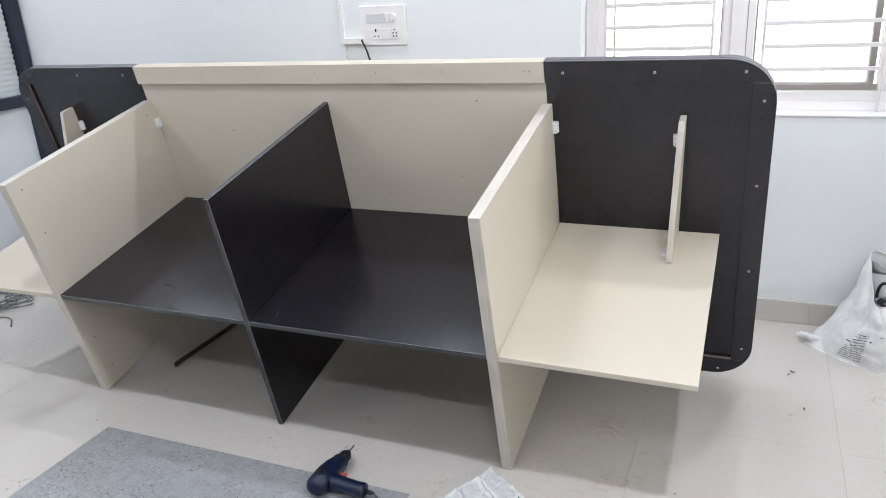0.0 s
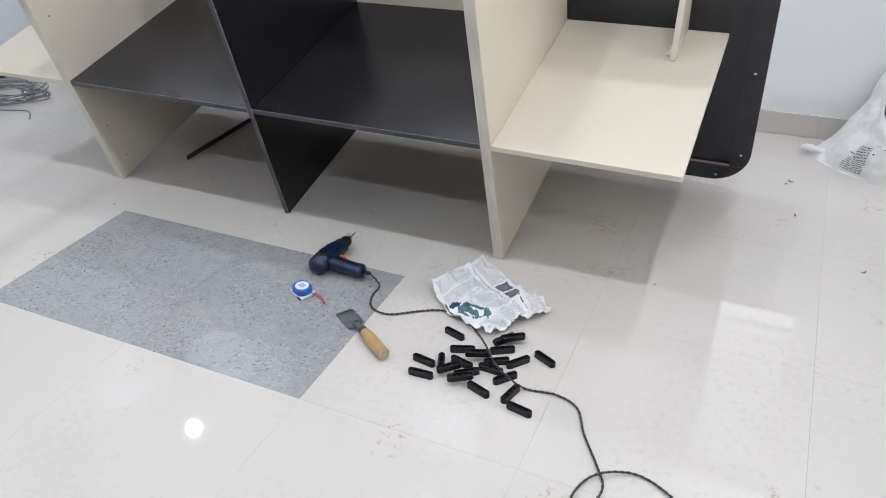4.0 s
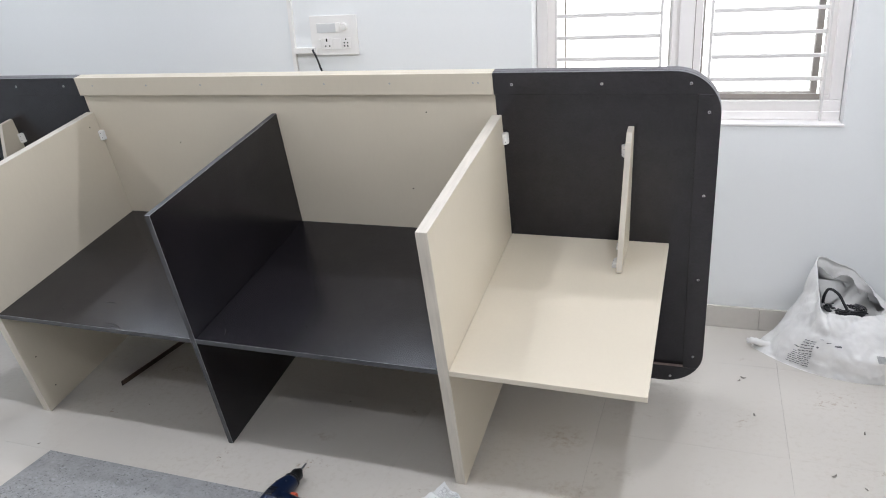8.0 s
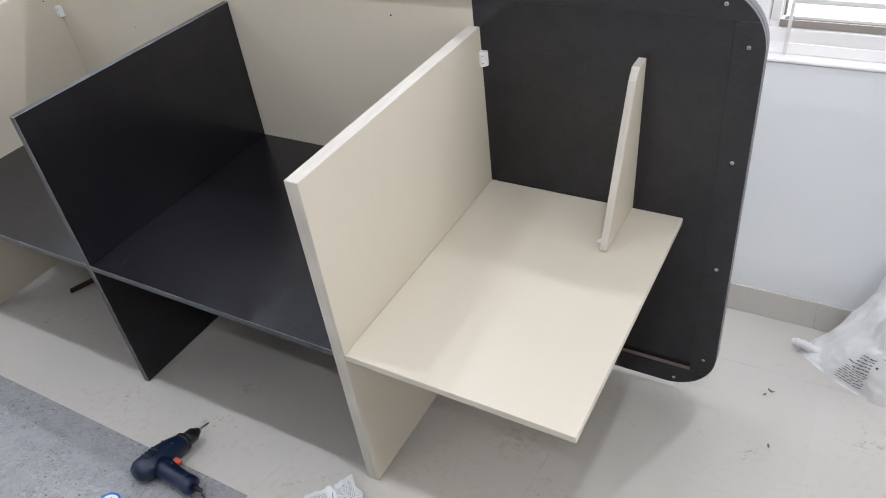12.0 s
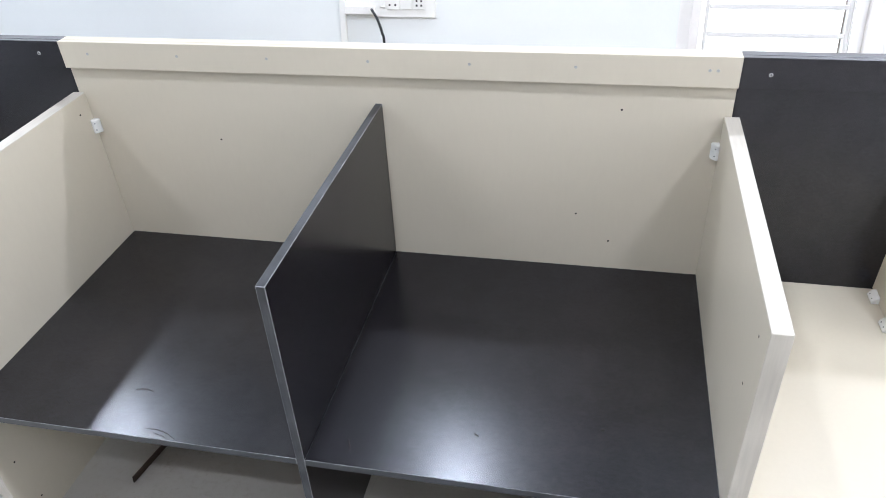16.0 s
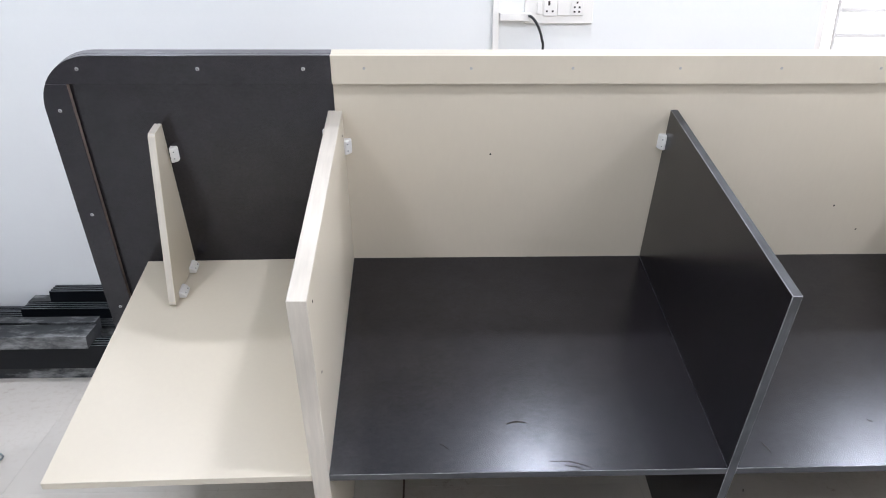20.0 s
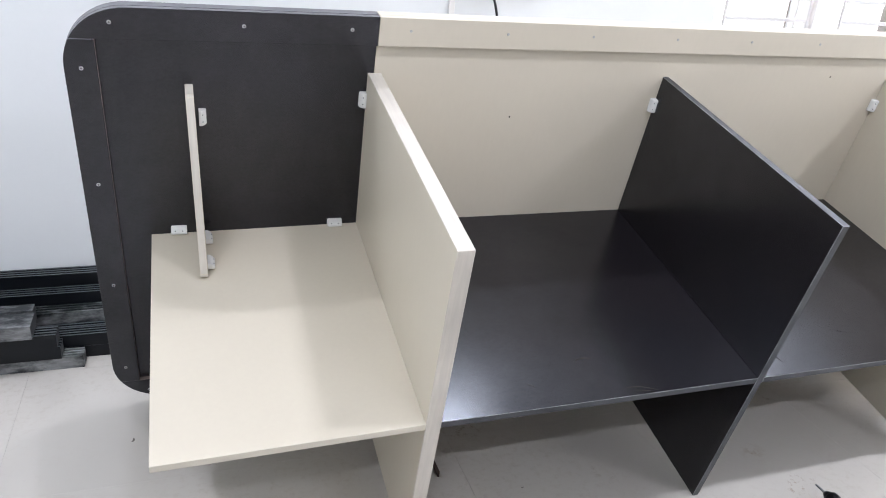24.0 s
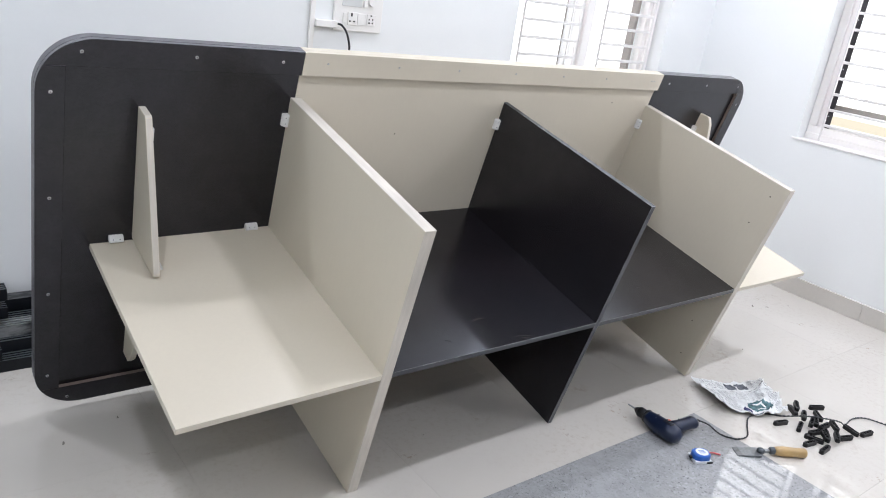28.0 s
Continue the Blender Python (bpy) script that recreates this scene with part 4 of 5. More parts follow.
def sack():
    h = holder("cable_sack", pose(2.02, 1.06, 0), "crumpled white woven plastic sack holding black cables", "sack")
    # control points run right, front, left, back; the left corner of the mouth stands up against the wall
    base = [(0.30, 0.0, 0), (0.25, -0.085, 0), (0.13, -0.13, 0), (0.02, -0.14, 0), (-0.11, -0.108, 0), (-0.21, -0.045, 0), (-0.29, 0.035, 0), (-0.32, 0.09, 0), (-0.22, 0.17, 0), (0.0, 0.205, 0), (0.15, 0.195, 0), (0.27, 0.12, 0)]
    belly = [(0.315, 0.0, 0.09), (0.262, -0.088, 0.085), (0.135, -0.14, 0.09), (0.02, -0.148, 0.09), (-0.10, -0.108, 0.085), (-0.19, -0.04, 0.07), (-0.255, 0.045, 0.05), (-0.275, 0.10, 0.05), (-0.19, 0.18, 0.10), (0.0, 0.21, 0.12), (0.15, 0.20, 0.12), (0.28, 0.12, 0.10)]
    shoulder = [(0.25, 0.02, 0.16), (0.19, -0.055, 0.17), (0.10, -0.09, 0.178), (0.0, -0.095, 0.178), (-0.08, -0.085, 0.175), (-0.125, -0.05, 0.17), (-0.16, 0.05, 0.175), (-0.17, 0.11, 0.185), (-0.14, 0.19, 0.225), (0.0, 0.21, 0.23), (0.13, 0.195, 0.19), (0.22, 0.12, 0.17)]
    rim = [(0.14, 0.06, 0.212), (0.105, 0.0, 0.226), (0.06, -0.035, 0.226), (-0.01, -0.045, 0.226), (-0.07, -0.045, 0.228), (-0.104, -0.035, 0.232), (-0.108, 0.05, 0.265), (-0.107, 0.13, 0.30), (-0.098, 0.205, 0.360), (0.025, 0.212, 0.318), (0.085, 0.20, 0.262), (0.120, 0.13, 0.214)]
    inner = [(x * 0.982, y * 0.982 + 0.001, z - 0.002) for x, y, z in rim]
    deep = [(x * 0.84 + 0.005, y * 0.84 + 0.005, 0.135) for x, y, z in rim]
    R = [ring_at(c) for c in (base, belly, shoulder, rim)]
    rings, steps = [], 9
    for a, b in zip(R, R[1:]):
        for k in range(steps):
            t = k / steps
            rings.append([tuple(p + (q - p) * t for p, q in zip(u, v)) for u, v in zip(a, b)])
    rings.append(R[-1])
    outer_n = len(rings)
    ri, rd = ring_at(inner), ring_at(deep)
    for k in range(7):
        rings.append([tuple(p + (q - p) * k / 6 for p, q in zip(u, v)) for u, v in zip(ri, rd)])
    out = []
    for i, ring in enumerate(rings):
        row = []
        for x, y, z in ring:
            v = Vector((x, y, z))
            bend = noise.noise(Vector((x * 7, y * 7, z * 6))) * 0.004
            crease = 0.0
            for f, amp in ((5, 0.014), (12, 0.013), (30, 0.006)):
                q = noise.noise(Vector((x * f + 0.6 * z * f, y * f + 2.0, z * f * 1.1)))
                crease += amp * ((1 - min(1.0, abs(q) * 4.2)) ** 2.0)
            if 0 < i:
                crease += 0.004 * abs(noise.noise(Vector((x * 24, y * 24, z * 15 + 5))))
            amp = 0.15 if i == 0 else (1.0 if i < outer_n - 1 else 0.5 if i < outer_n + 1 else 2.0)
            n = Vector((x, y, 0.3 * z)).normalized()
            v += n * (bend - 0.6 * crease) * amp
            v.z = max(0.0012 if i else 0.0006, v.z + amp * 0.5 * (bend - crease))
            row.append(v)
        out.append(row)
    grid = [[tuple(v) for v in row] for row in out]
    part("bag", loft(grid[:outer_n + 1], False), MAT["sack"], h, smooth=True)
    # the mouth's inner side carries its shade in a greyer colour
    part("lining", loft(grid[outer_n + 1:], True), MAT["sack_shade"], h, "inside of the sack, painted greyer for the shade in it", smooth=True)

    def patch(k0, k1, i0, i1, name, mat, lift=0.0016):
        """A bit of print that lies on the cloth between two places round it and two places up it."""
        def at(k, i):
            ka, ia = int(k) % len(out[0]), int(i)
            kb, ib, fk, fi = (ka + 1) % len(out[0]), ia + 1, k - int(k), i - int(i)
            p = (out[ia][ka] * (1 - fk) + out[ia][kb] * fk) * (1 - fi) + (out[ib][ka] * (1 - fk) + out[ib][kb] * fk) * fi
            e1, e2 = out[ia][kb] - out[ia][ka], out[ib][ka] - out[ia][ka]
            nn = e1.cross(e2).normalized()
            return p + nn * lift * (1 if nn.dot(Vector((p.x, p.y, 0))) > 0 else -1)
        bm = bmesh.new()
        n = max(2, int(abs(k1 - k0) * 2))
        lo = [bm.verts.new(at(k0 + (k1 - k0) * j / n, i0)) for j in range(n + 1)]
        hi = [bm.verts.new(at(k0 + (k1 - k0) * j / n, i1)) for j in range(n + 1)]
        for j in range(n):
            bm.faces.new((lo[j], lo[j + 1], hi[j + 1], hi[j]))
        part(name, bm, mat, h)

    rnd = random.Random(3)
    for r in range(12):
        k = 51.5 + rnd.uniform(-0.4, 0.4)
        while k < 60.5 - 0.25 * r:
            w = rnd.uniform(0.7, 1.8)
            patch(k, k + w, 2.6 + 0.95 * r, 2.90 + 0.95 * r, "print_bar", MAT["print"])
            k += w + rnd.uniform(0.25, 0.6)
    for k, i, w, t in ((41.0, 12.6, 2.6, 0.5), (45.0, 13.4, 2.0, 0.22), (48.5, 14.2, 1.6, 0.2), (49.5, 11.0, 0.7, 0.6)):
        patch(k, k + w, i, i + t, "print_bar", MAT["print"])
    patch(26.0, 29.0, 9.0, 11.4, "print_patch", MAT["print_pale"])
    # twisted ear at the left end
    bm = bmesh.new()
    pts = smooth_line([(-0.235, 0.045, 0.024), (-0.285, 0.060, 0.026), (-0.322, 0.062, 0.034), (-0.340, 0.070, 0.026)], 6)
    sweep(bm, pts, [0.015 - 0.009 * abs(i / (len(pts) - 1) - 0.45) - 0.009 * (i == len(pts) - 1) + 0.002 * math.sin(i * 2.1) for i in range(len(pts))], 12)
    part("ear", bm, MAT["sack"], h, smooth=True)
    # the tie strap at the right
    pts = smooth_line([(0.135, 0.04, 0.215), (0.142, 0.01, 0.275), (0.165, -0.01, 0.320), (0.205, -0.01, 0.340), (0.255, -0.01, 0.325), (0.292, -0.015, 0.25), (0.312, -0.02, 0.15), (0.318, -0.04, 0.06), (0.315, -0.06, 0.012)], 8)
    bm = bmesh.new()
    rows = []
    for i, p in enumerate(pts):
        w = 0.013 + 0.006 * math.sin(i * 0.3)
        rows.append([bm.verts.new((p.x - 0.004, p.y - w, p.z)), bm.verts.new((p.x, p.y + w, p.z + 0.002)), bm.verts.new((p.x + 0.003, p.y, p.z + 0.006))])
    for a, b in zip(rows, rows[1:]):
        for k in range(3):
            bm.faces.new((a[k], a[(k + 1) % 3], b[(k + 1) % 3], b[k]))
    part("strap", bm, MAT["sack"], h, smooth=True)
    # knot where the mouth is gathered
    bm = bmesh.new()
    sweep(bm, smooth_line([(0.115, 0.03, 0.205), (0.13, 0.03, 0.228), (0.15, 0.045, 0.236), (0.165, 0.06, 0.215), (0.19, 0.05, 0.185)], 5), 0.012, 10)
    part("knot", bm, MAT["sack"], h, smooth=True)
    return h


sack()


def sack_cables():
    h = holder("cable_bundle", pose(1.993, 1.105, 0.15), "coiled black cables inside the white sack", "cable")
    rnd = random.Random(8)
    for k in range(9):
        rx, ry = 0.062 + 0.020 * rnd.random(), 0.062 + 0.014 * rnd.random()
        pts = [(0.012 + rx * math.cos(a) + rnd.uniform(-0.010, 0.010), ry * math.sin(a) + rnd.uniform(-0.008, 0.008), 0.006 + k * 0.005 + 0.012 * math.sin(a + 1.7 * k)) for a in [2 * math.pi * i / 10 for i in range(10)]]
        bm = bmesh.new()
        sweep(bm, smooth_line(pts, 5, True), 0.0042, 7, True)
        part("loop", bm, MAT["cable"], h, smooth=True)
    bm = bmesh.new()
    sweep(bm, smooth_line([(-0.052, 0.03, 0.03), (-0.058, 0.03, 0.085), (-0.045, 0.02, 0.128), (-0.015, 0.0, 0.120), (0.008, -0.02, 0.085), (0.028, -0.03, 0.05)], 8), 0.0055, 8)
    part("loop", bm, MAT["cable"], h, smooth=True)
    for k in range(14):
        a = rnd.uniform(0, 6.28)
        p = [(0.015 + 0.075 * math.cos(a + t) * rnd.uniform(0.4, 1.1), 0.05 * math.sin(a + t) * rnd.uniform(0.4, 1.1), 0.048 + 0.022 * rnd.random()) for t in (0, 0.8, 1.7, 2.6, 3.3)]
        bm = bmesh.new()
        sweep(bm, smooth_line(p, 6), 0.0030, 6)
        part("loose_end", bm, MAT["cable"], h, smooth=True)


sack_cables()


# ---- tools on the floor ----
def cylinder_at(r, hgt, at, seg=20):
    bm = cylinder(r, hgt, seg)
    bmesh.ops.translate(bm, verts=bm.verts, vec=at)
    return bm


def drill():
    h = holder("power_drill", pose(0.335, -0.30, 0.034) @ Matrix.Scale(0.92, 4), "navy blue corded power drill lying on its side", "drill")
    # body along y from the rear (y = -0.02) to the chuck
    def ring(y, rx, rz, cx=0.0, cz=0.0, n=20):
        return [(cx + rx * math.cos(2 * math.pi * k / n), y, cz + rz * math.sin(2 * math.pi * k / n)) for k in range(n)]
    secs = [(-0.034, 0.012, 0.012, 0), (-0.030, 0.026, 0.024, 0), (-0.015, 0.036, 0.033, 0), (0.02, 0.039, 0.035, 0.002), (0.06, 0.038, 0.034, 0.002), (0.09, 0.035, 0.032, 0.004), (0.115, 0.030, 0.028, 0.008), (0.13, 0.026, 0.025, 0.010), (0.135, 0.02, 0.02, 0.010)]
    part("body", loft([ring(y, a, b, cx) for y, a, b, cx in secs]), MAT["drill"], h, smooth=True)
    part("chuck", loft([ring(y, r, r, 0.010) for y, r in ((0.1352, 0.019), (0.139, 0.021), (0.165, 0.021), (0.167, 0.018), (0.176, 0.014), (0.186, 0.008))]), MAT["drill_dark"], h, "black key chuck", smooth=True)
    part("drill_bit", loft([ring(y, r, r, 0.010, n=8) for y, r in ((0.1862, 0.0035), (0.205, 0.0035), (0.222, 0.003), (0.226, 0.0008))]), MAT["steel"], h, "steel drill bit", smooth=True)
    # handle towards +x from the rear half
    def hring(x, hy, hz, cy, n=18):
        return [(x, cy + hy * math.cos(2 * math.pi * k / n), hz * math.sin(2 * math.pi * k / n) - 0.002) for k in range(n)]
    part("handle", loft([hring(x, a, b, cy) for x, a, b, cy in ((0.026, 0.032, 0.028, 0.03), (0.053, 0.029, 0.026, 0.026), (0.09, 0.026, 0.024, 0.022), (0.13, 0.025, 0.023, 0.018), (0.150, 0.028, 0.025, 0.016), (0.161, 0.027, 0.024, 0.015), (0.165, 0.019, 0.017, 0.015))]), MAT["drill"], h, smooth=True)
    part("trigger", box(0.044, 0.070, 0.050, 0.069, -0.009, 0.009, 0.004), MAT["red"], h, "orange red trigger")
    for k in range(4):
        part("vent", box(-0.014, 0.014, 0.004 + 0.011 * k, 0.010 + 0.011 * k, 0.0345, 0.0378, 0.001), MAT["drill_dark"], h, "black vent slot")
    for x, y in ((0.0, -0.012), (0.018, 0.085), (-0.012, 0.075), (0.075, 0.03), (0.14, 0.018)):
        part("screw", cylinder_at(0.0032, 0.003, (x, y, 0.0245 if x > 0.05 else 0.0295)), MAT["steel_dark"], h)
    part("collar", loft([ring(y, r, r * 0.97, 0.0095) for y, r in ((0.120, 0.0275), (0.123, 0.0292), (0.130, 0.0285), (0.133, 0.0265))]), MAT["drill_dark"], h, "black collar behind the chuck", smooth=True)
    part("cable_boot", loft([[(x, 0.015 + r * math.cos(2 * math.pi * k / 10), r * math.sin(2 * math.pi * k / 10) - 0.002) for k in range(10)] for x, r in ((0.1655, 0.009), (0.182, 0.007), (0.195, 0.005))]), MAT["drill_dark"], h, smooth=True)
    return h


drill()


def twisted_cable():
    h = holder("drill_cable", pose(0, 0, 0), "black twisted two core cable across the floor", "cable")
    path = [(0.513, -0.287, 0.032), (0.556, -0.310, 0.014), (0.556, -0.36, 0.005), (0.585, -0.408, 0.005), (0.645, -0.418, 0.005), (0.722, -0.372, 0.005), (0.783, -0.344, 0.005), (0.86, -0.352, 0.005), (0.925, -0.405, 0.006), (0.975, -0.47, 0.030), (1.02, -0.53, 0.040), (1.065, -0.56, 0.032), (1.12, -0.562, 0.005), (1.20, -0.554, 0.005), (1.262, -0.58, 0.005),
            (1.30, -0.655, 0.005), (1.352, -0.735, 0.005), (1.381, -0.795, 0.006), (1.363, -0.862, 0.006), (1.322, -0.894, 0.006), (1.238, -0.903, 0.005), (1.16, -0.959, 0.005), (1.092, -1.035, 0.005), (1.075, -1.15, 0.005), (1.12, -1.28, 0.005), (1.24, -1.31, 0.005), (1.335, -1.22, 0.005), (1.37, -1.08, 0.005), (1.345, -0.945, 0.005),
            (1.326, -0.876, 0.014), (1.335, -0.80, 0.006), (1.374, -0.757, 0.013), (1.442, -0.728, 0.005), (1.514, -0.754, 0.005), (1.60, -0.817, 0.005), (1.72, -0.886, 0.005), (1.95, -1.0, 0.005), (2.2, -1.3, 0.005), (2.33, -1.8, 0.005)]
    line = smooth_line(path, 26)
    for ph in (0, math.pi):
        pts, s = [], 0.0
        for i, p in enumerate(line):
            if i:
                s += (p - line[i - 1]).length
            d = (line[min(i + 1, len(line) - 1)] - line[max(i - 1, 0)]).normalized()
            side = d.cross(Vector((0, 0, 1))).normalized()
            a = 2 * math.pi * s / 0.030 + ph
            pts.append(p + 0.0018 * (math.cos(a) * side + math.sin(a) * Vector((0, 0, 1))))
        bm = bmesh.new()
        sweep(bm, pts, 0.0017, 6)
        part("strand", bm, MAT["cable"] if ph else MAT["cable_grey"], h, smooth=True)


twisted_cable()


def tape_measure():
    h = holder("tape_measure", pose(0.345, -0.418, 0, 0, 0, -24) @ Matrix.Diagonal((0.96, 0.88, 0.80, 1)), "blue and white pocket tape measure", "tape measure")
    part("case", prism([(x, z) for x, z in rounded(-0.034, 0.034, 0.0, 0.014, 0.003, 3)], -0.030, 0.030, 0.001), MAT["label"], h, "white lower case")
    bm = bmesh.new()
    out = rounded(-0.034, 0.034, -0.030, 0.030, 0.024, 8)
    a = [bm.verts.new((x, y, 0.0142)) for x, y in out]
    b = [bm.verts.new((x * 0.97, y * 0.97, 0.034)) for x, y in out]
    c = [bm.verts.new((x * 0.86, y * 0.86, 0.038)) for x, y in out]
    for p, q in ((a, b), (b, c)):
        for k in range(len(p)):
            bm.faces.new((p[k], p[(k + 1) % len(p)], q[(k + 1) % len(p)], q[k]))
    bm.faces.new(c)
    bm.faces.new(a[::-1])
    part("cover", bm, MAT["blue"], h, "blue plastic cover")
    part("sticker", cylinder_at(0.0235, 0.0006, (0.002, 0, 0.0382)), MAT["label"], h, "round white label")
    part("lip", box(0.012, 0.0355, -0.0325, -0.0302, 0.002, 0.011, 0.001), MAT["drill_dark"], h, "black rubber lip")
    for k in range(3):
        part("print_bar", box(-0.010, 0.014, -0.008 + 0.007 * k, -0.005 + 0.007 * k, 0.0388, 0.0391), MAT["blue"], h)
    part("lock", box(-0.043, -0.0345, -0.008, 0.008, 0.010, 0.022, 0.002), MAT["drill_dark"], h)
    bm = bmesh.new()
    sweep(bm, smooth_line([(0.034, 0.018, 0.010), (0.055, 0.026, 0.012), (0.075, 0.028, 0.008), (0.098, 0.020, 0.004)], 6), 0.0035, 6)
    part("strap", bm, MAT["strap_red"], h, "pinkish red wrist strap", smooth=True)


tape_measure()


def chisel():
    # blade from the origin along +x, handle beyond
    h = holder("wood_chisel", pose(0.512, -0.452, 0.0, 0, 0, -33.5), "broad worn steel chisel with yellow wooden handle", "chisel")
    rows = [(0.0, 0.026, 0.0008, 0.002), (0.018, 0.026, 0.0008, 0.006), (0.088, 0.0255, 0.003, 0.009), (0.096, 0.012, 0.005, 0.013), (0.106, 0.006, 0.007, 0.019), (0.124, 0.0055, 0.010, 0.021)]
    rr = [[(x, -w, lo), (x, w, lo), (x, w, hi), (x, -w, hi)] for x, w, lo, hi in rows]
    part("blade", loft(rr), MAT["steel"], h, "scuffed steel blade")
    def ring(x, r, n=18):
        return [(x, r * math.cos(2 * math.pi * k / n), 0.018 + r * math.sin(2 * math.pi * k / n)) for k in range(n)]
    part("boss", loft([[(0.094 + r * math.cos(2 * math.pi * k / 16), r * math.sin(2 * math.pi * k / 16), z) for k in range(16)] for r, z in ((0.0135, 0.009), (0.0145, 0.013), (0.0125, 0.020), (0.007, 0.023))]), MAT["steel_dark"], h, "dark steel boss on the blade", smooth=True)
    part("ferrule", loft([ring(x, r) for x, r in ((0.1245, 0.010), (0.127, 0.0125), (0.140, 0.0135), (0.142, 0.0135))]), MAT["steel_dark"], h, "dark steel ferrule", smooth=True)
    part("handle", loft([ring(x, r) for x, r in ((0.1425, 0.0135), (0.152, 0.0155), (0.168, 0.0178), (0.195, 0.0180), (0.220, 0.0166), (0.240, 0.0172), (0.256, 0.0178), (0.2595, 0.0172))]), MAT["handle_wood"], h, "yellow varnished wooden handle", smooth=True)
    part("butt", loft([ring(x, r) for x, r in ((0.2597, 0.0165), (0.2615, 0.0155), (0.2622, 0.011))]), MAT["end_grain"], h, "pale end grain of the handle")



chisel()


# ---- black connectors ----
def connector_master():
    h = holder("connector", pose(0, 0, 0), "black plastic furniture connector block", "connector", "scattered connectors")
    out = rounded(-0.033, 0.033, -0.0085, 0.0085, 0.008, 5)
    bm = bmesh.new()
    a = [bm.verts.new((x, y, 0.0)) for x, y in out]
    b = [bm.verts.new((x, y, 0.0135)) for x, y in out]
    c = [bm.verts.new((x * 0.97, y * 0.86, 0.0145)) for x, y in out]
    d = [bm.verts.new((x * 0.93, y * 0.62, 0.0145)) for x, y in out]
    e = [bm.verts.new((x * 0.92, y * 0.58, 0.0085)) for x, y in out]
    for p, q in ((a, b), (b, c), (c, d), (d, e)):
        for k in range(len(p)):
            bm.faces.new((p[k], p[(k + 1) % len(p)], q[(k + 1) % len(p)], q[k]))
    bm.faces.new(e)
    bm.faces.new(a[::-1])
    part("block", bm, MAT["connector"], h)
    for x in (-0.022, 0.022):
        part("boss", loft([[(x + r * math.cos(t), r * math.sin(t), z) for t in [2 * math.pi * k / 10 for k in range(10)]] for r, z in ((0.0045, 0.0086), (0.0045, 0.0138), (0.0022, 0.0138), (0.0022, 0.0098))], False), MAT["connector"], h)
    for x in (-0.008, 0.008):
        part("rib", box(x - 0.0008, x + 0.0008, -0.0046, 0.0046, 0.0086, 0.0135), MAT["connector"], h)
    return h


master = connector_master()
# place, turn and layer in the heap
BLOCKS = [(0.864, -0.430, -17, 0), (0.912, -0.483, 20, 0), (0.998, -0.398, 52, 0), (1.028, -0.402, 33, 1), (1.014, -0.446, 29, 0), (1.132, -0.438, -26, 0), (0.834, -0.564, -9, 0), (0.881, -0.556, -69, 0), (0.848, -0.614, 3, 0), (0.915, -0.578, 44, 1), (0.932, -0.534, -14, 0), (0.964, -0.499, 20, 1), (1.016, -0.495, 29, 0), (1.013, -0.529, -2, 0), (1.070, -0.476, 49, 0), (0.959, -0.566, 35, 0), (0.957, -0.602, 32, 1), (1.012, -0.613, -19, 0), (1.060, -0.547, 48, 0), (1.093, -0.597, 74, 0), (1.132, -0.640, -10, 0)]
for i, (x, y, turn, layer) in enumerate(BLOCKS):
    tip = 90 if i == 2 else 0
    m = pose(x, y, 0.0003 + layer * 0.0151 + (0.0089 if tip else 0.0), 0, 0, turn) @ pose(0, 0, 0, tip, 0, 0) @ Matrix.Scale(1.03, 4)
    if i == 0:
        master.matrix_basis = m
    else:
        copy_thing(master, m)


# ---- newspaper ----
def newsprint(name, ink, scale):
    m, nt, b = nodes_of(name)
    co, br = nt.nodes.new("ShaderNodeUVMap"), nt.nodes.new("ShaderNodeTexBrick")
    nt.links.new(co.outputs[0], br.inputs[0])
    br.inputs["Color1"].default_value, br.inputs["Color2"].default_value, br.inputs["Mortar"].default_value = (*ink, 1), (*[min(0.6, 2.2 * c) for c in ink], 1), (0.74, 0.74, 0.725, 1)
    br.inputs["Scale"].default_value, br.inputs["Mortar Size"].default_value, br.inputs["Brick Width"].default_value, br.inputs["Row Height"].default_value = scale, 0.085, 0.75, 0.25
    nt.links.new(br.outputs[0], b.inputs["Base Color"])
    b.inputs["Roughness"].default_value = 0.85
    return m


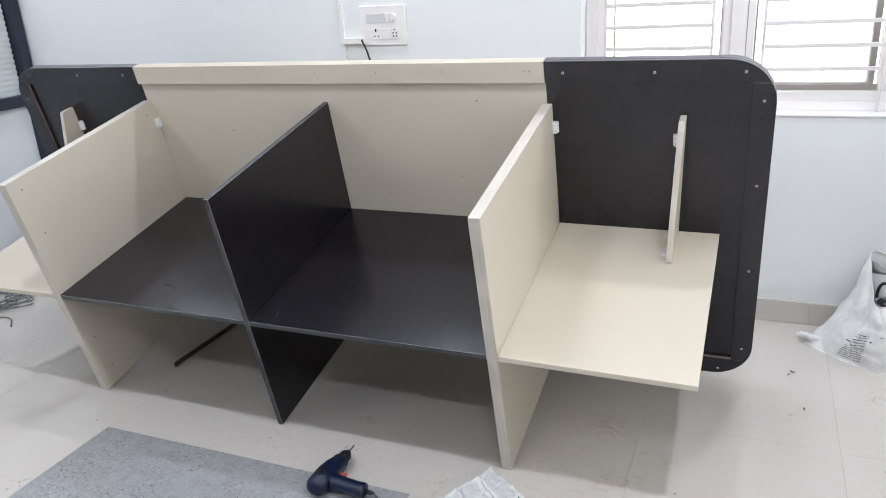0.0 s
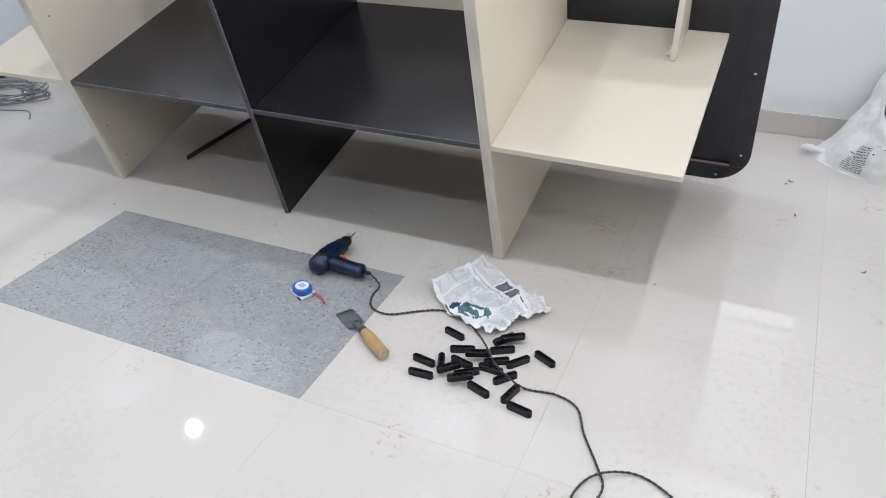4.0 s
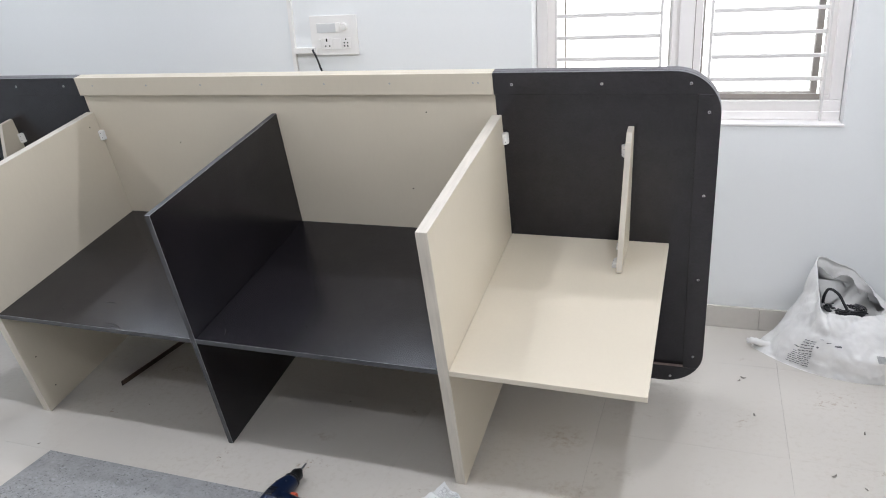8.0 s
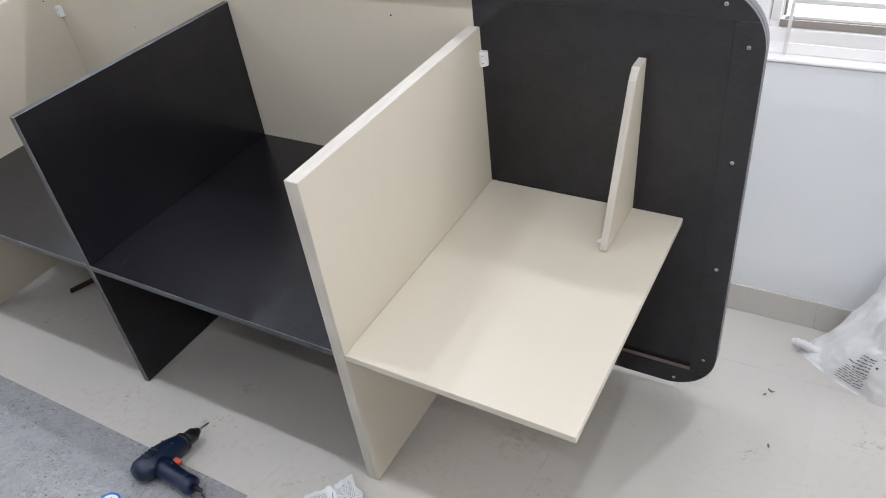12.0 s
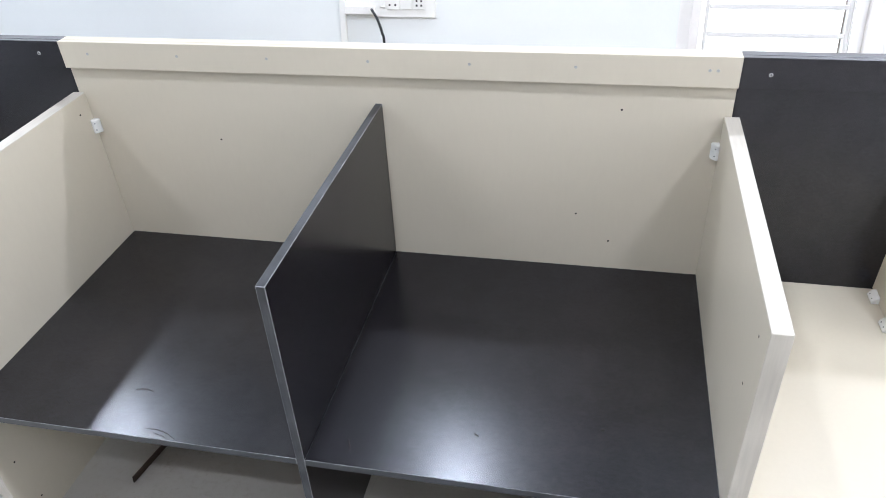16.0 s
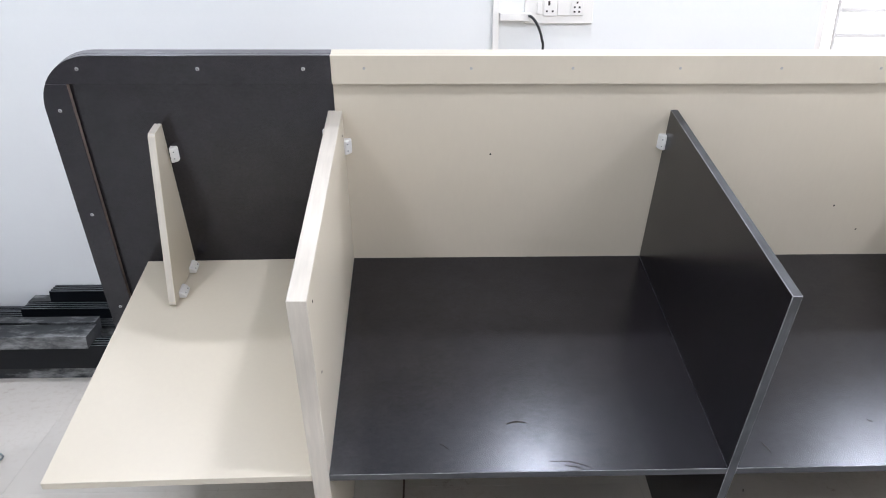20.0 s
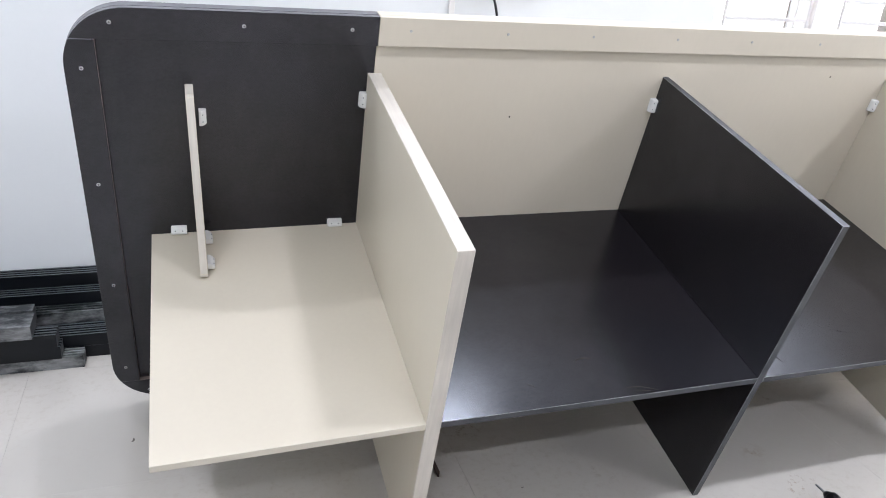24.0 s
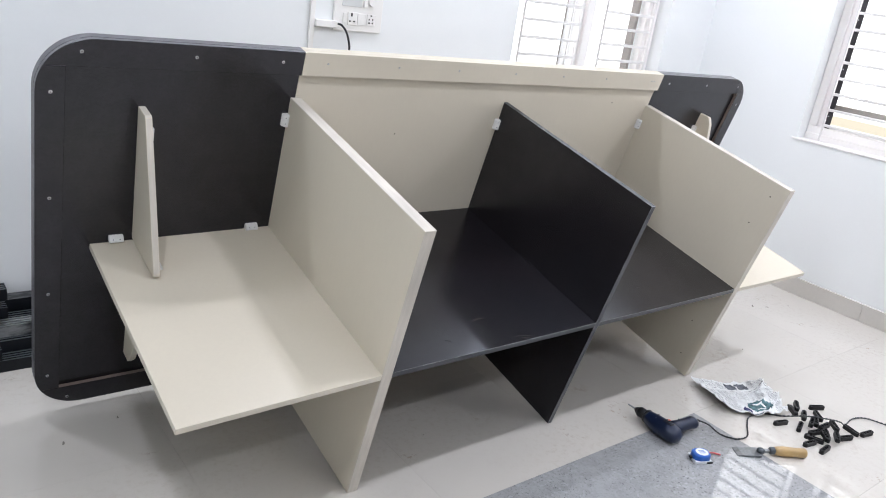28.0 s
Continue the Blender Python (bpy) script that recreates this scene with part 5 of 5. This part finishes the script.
def newspaper():
    MAT["paper"] = surface("newsprint_paper", (0.74, 0.74, 0.725), 0.85, 0.05, 12, 200, bumps=0.1)
    MAT["text"] = newsprint("newsprint_columns", (0.13, 0.13, 0.135), 26)
    MAT["headline"] = newsprint("newsprint_headline", (0.04, 0.04, 0.04), 8)
    MAT["photo"] = surface("newsprint_photo", (0.21, 0.22, 0.25), 0.85, 0.75, 60, 140)
    MAT["teal"] = surface("newsprint_teal_print", (0.13, 0.25, 0.27), 0.85, 0.75, 70, 160)
    MAT["ink_blue"] = surface("newsprint_blue_ink", (0.045, 0.05, 0.14), 0.85, 0.2, 30, 160)
    A, B, C, D = Vector((0.712, -0.262, 0)), Vector((0.797, -0.056, 0)), Vector((1.085, -0.237, 0)), Vector((0.957, -0.410, 0))
    n, k = 90, 60
    bm = bmesh.new()
    uv = bm.loops.layers.uv.new("UVMap")
    grid = []
    for j in range(k + 1):
        t = j / k
        row = []
        for i in range(n + 1):
            s = i / n
            p = (B * (1 - s) + C * s) * (1 - t) + (A * (1 - s) + D * s) * t
            edge = 0.008 * noise.noise(Vector((s * 5, t * 5, 2))) + 0.004 * noise.noise(Vector((s * 15, t * 15, 6)))
            # the side towards the heap bellies out
            belly = t * (min(1.0, s / 0.38) if s < 0.38 else (1 - s) / 0.62)
            p = p + Vector((edge, edge * 0.7 - 0.038 * belly, 0))
            z = 0.013 + 0.010 * noise.noise(Vector((s * 2.6, t * 2.2, 0.3))) + 0.004 * noise.noise(Vector((s * 8, t * 7, 4.0)))
            rough = 0.5 + 2.4 * max(0.0, s - 0.55)
            z += rough * (0.015 * (1 - min(1.0, 3.5 * abs(noise.noise(Vector((s * 3.4 + t, t * 3.0, 11)))))) ** 2 + 0.008 * (1 - min(1.0, 3.5 * abs(noise.noise(Vector((s * 8, t * 7 - s, 5)))))) ** 2)
            z += 0.020 * math.exp(-((s - 0.02) / 0.09) ** 2) * (0.3 + t) + 0.030 * math.exp(-((s - 0.82) / 0.10) ** 2 - ((t - 0.3) / 0.3) ** 2)
            row.append(bm.verts.new((p.x, p.y, max(0.011 if t > 0.6 else 0.002, z))))
        grid.append(row)
    for j in range(k):
        for i in range(n):
            f = bm.faces.new((grid[j][i], grid[j + 1][i], grid[j + 1][i + 1], grid[j][i + 1]))
            s, t = (i + 0.5) / n, (j + 0.5) / k
            mi = 0
            if 0.06 < s < 0.94 and 0.275 < t < 0.325 or 0.33 < s < 0.355 and 0.33 < t < 0.55:
                mi = 2
            elif 0.40 < s < 0.52 and 0.06 < t < 0.23 or 0.54 < s < 0.68 and 0.05 < t < 0.24:
                mi = 3
            elif 0.35 < ((s - 0.60) / 0.20) ** 2 + ((t - 0.78) / 0.14) ** 2 < 1 or abs(t - 0.80) < 0.03 and 0.46 < s < 0.74:
                mi = 4
            elif ((s - 0.36) / 0.045) ** 2 + ((t - 0.86) / 0.07) ** 2 < 1:
                mi = 5
            elif 0.30 < s < 0.56 and 0.955 < t < 0.985:
                mi = 3
            elif (0.05 < s < 0.19 or 0.205 < s < 0.375 or 0.71 < s < 0.83 or 0.845 < s < 0.97) and 0.04 < t < 0.25:
                mi = 1
            elif (0.03 < s < 0.16 or 0.175 < s < 0.31) and 0.36 < t < 0.93 or (0.38 < s < 0.56 or 0.575 < s < 0.76) and 0.36 < t < 0.58 or (0.80 < s < 0.97) and 0.36 < t < 0.95:
                mi = 1
            f.material_index = mi
            for lp, (a, b) in zip(f.loops, ((i, j), (i, j + 1), (i + 1, j + 1), (i + 1, j))):
                lp[uv].uv = (a / n * 1.6, b / k)
    ob = link("newspaper", bm, [MAT[m] for m in ("paper", "text", "headline", "photo", "teal", "ink_blue")], smooth=True)
    tagged(ob, "crumpled newspaper sheet lying on the tiles", "newspaper")


newspaper()

# ---- chips and shavings on the floor ----
def chip(x, y, size, turn, curl):
    rnd = random.Random(int(1000 * (x + 5) + 77 * y))
    bm = bmesh.new()
    rows = []
    for i in range(6):
        t = i / 5 - 0.5
        w = size * 0.22 * (1 - 1.6 * t * t) * rnd.uniform(0.7, 1.2)
        z = 0.001 + curl * size * (2 * t) ** 2
        rows.append([bm.verts.new((t * size, dy + 0.3 * size * t * t, z + dz)) for dy, dz in ((-w, 0.0), (w, 0.0), (w * 0.8, 0.0012), (-w * 0.8, 0.0012))])
    for p, q in zip(rows, rows[1:]):
        for k in range(4):
            bm.faces.new((p[k], p[(k + 1) % 4], q[(k + 1) % 4], q[k]))
    bm.faces.new(rows[0][::-1])
    bm.faces.new(rows[-1])
    ob = link("wood_chip", bm, MAT["debris"])
    ob.matrix_basis = pose(x, y, 0, 0, 0, turn)
    tagged(ob, "small grey wood chip on the tiles", "chip", "scattered chips")


CHIPS = [(1.66, 0.86, 0.03, 160, 0.25), (1.645, 0.835, 0.022, 60, 0.1), (1.90, 0.31, 0.03, 40, 0.2), (2.12, 0.62, 0.02, 5, 0.1), (2.02, 0.57, 0.025, 80, 0.3), (1.98, 0.27, 0.02, 120, 0.1), (1.69, 0.60, 0.022, 100, 0.3),
         (2.13, 0.23, 0.012, 120, 0.1), (1.33, 0.02, 0.012, 30, 0.1), (-0.66, -0.20, 0.016, 20, 0.1), (0.02, -0.10, 0.008, 0, 0.1), (-1.45, 0.55, 0.022, 70, 0.2), (-1.28, 0.62, 0.018, 80, 0.3), (-0.45, 0.12, 0.010, 10, 0.1), (0.29, 0.33, 0.016, 60, 0.2), (-1.52, 0.25, 0.012, 10, 0.1), (-1.62, -0.02, 0.02, 75, 0.1)]
for c in CHIPS:
    chip(c[0], c[1], 0.65 * c[2], c[3], c[4])

# ---- floor tiles ----
def floor_tiles():
    g, t = 0.00022, TILE
    bm = box(g, t - g, g, t - g, -0.0033, 0.0)
    pale = None
    i0, i1 = math.floor((X_LEFT - TILE_X) / t), math.ceil((X_RIGHT - TILE_X) / t)
    j0, j1 = math.floor((Y_NEAR - TILE_Y) / t), math.ceil((Y_BACK - TILE_Y) / t)
    for i in range(i0, i1):
        for j in range(j0, j1):
            x, y = TILE_X + i * t, TILE_Y + j * t
            grey = j == 0 and i in (0, 1)
            if pale is None:
                first = link("tile", bm, MAT["floor_tile"], floor)
                first.matrix_basis = pose(x, y, 0)
                me2 = first.data.copy()
                me2.materials.clear()
                me2.materials.append(MAT["grey_tile"])
                pale = first
                continue
            o = new("tile", me2 if grey else pale.data)
            o.parent = floor
            o.matrix_basis = pose(x, y, 0)
            if grey:
                tagged(o, "grey speckled granite pattern tile")


floor_tiles()
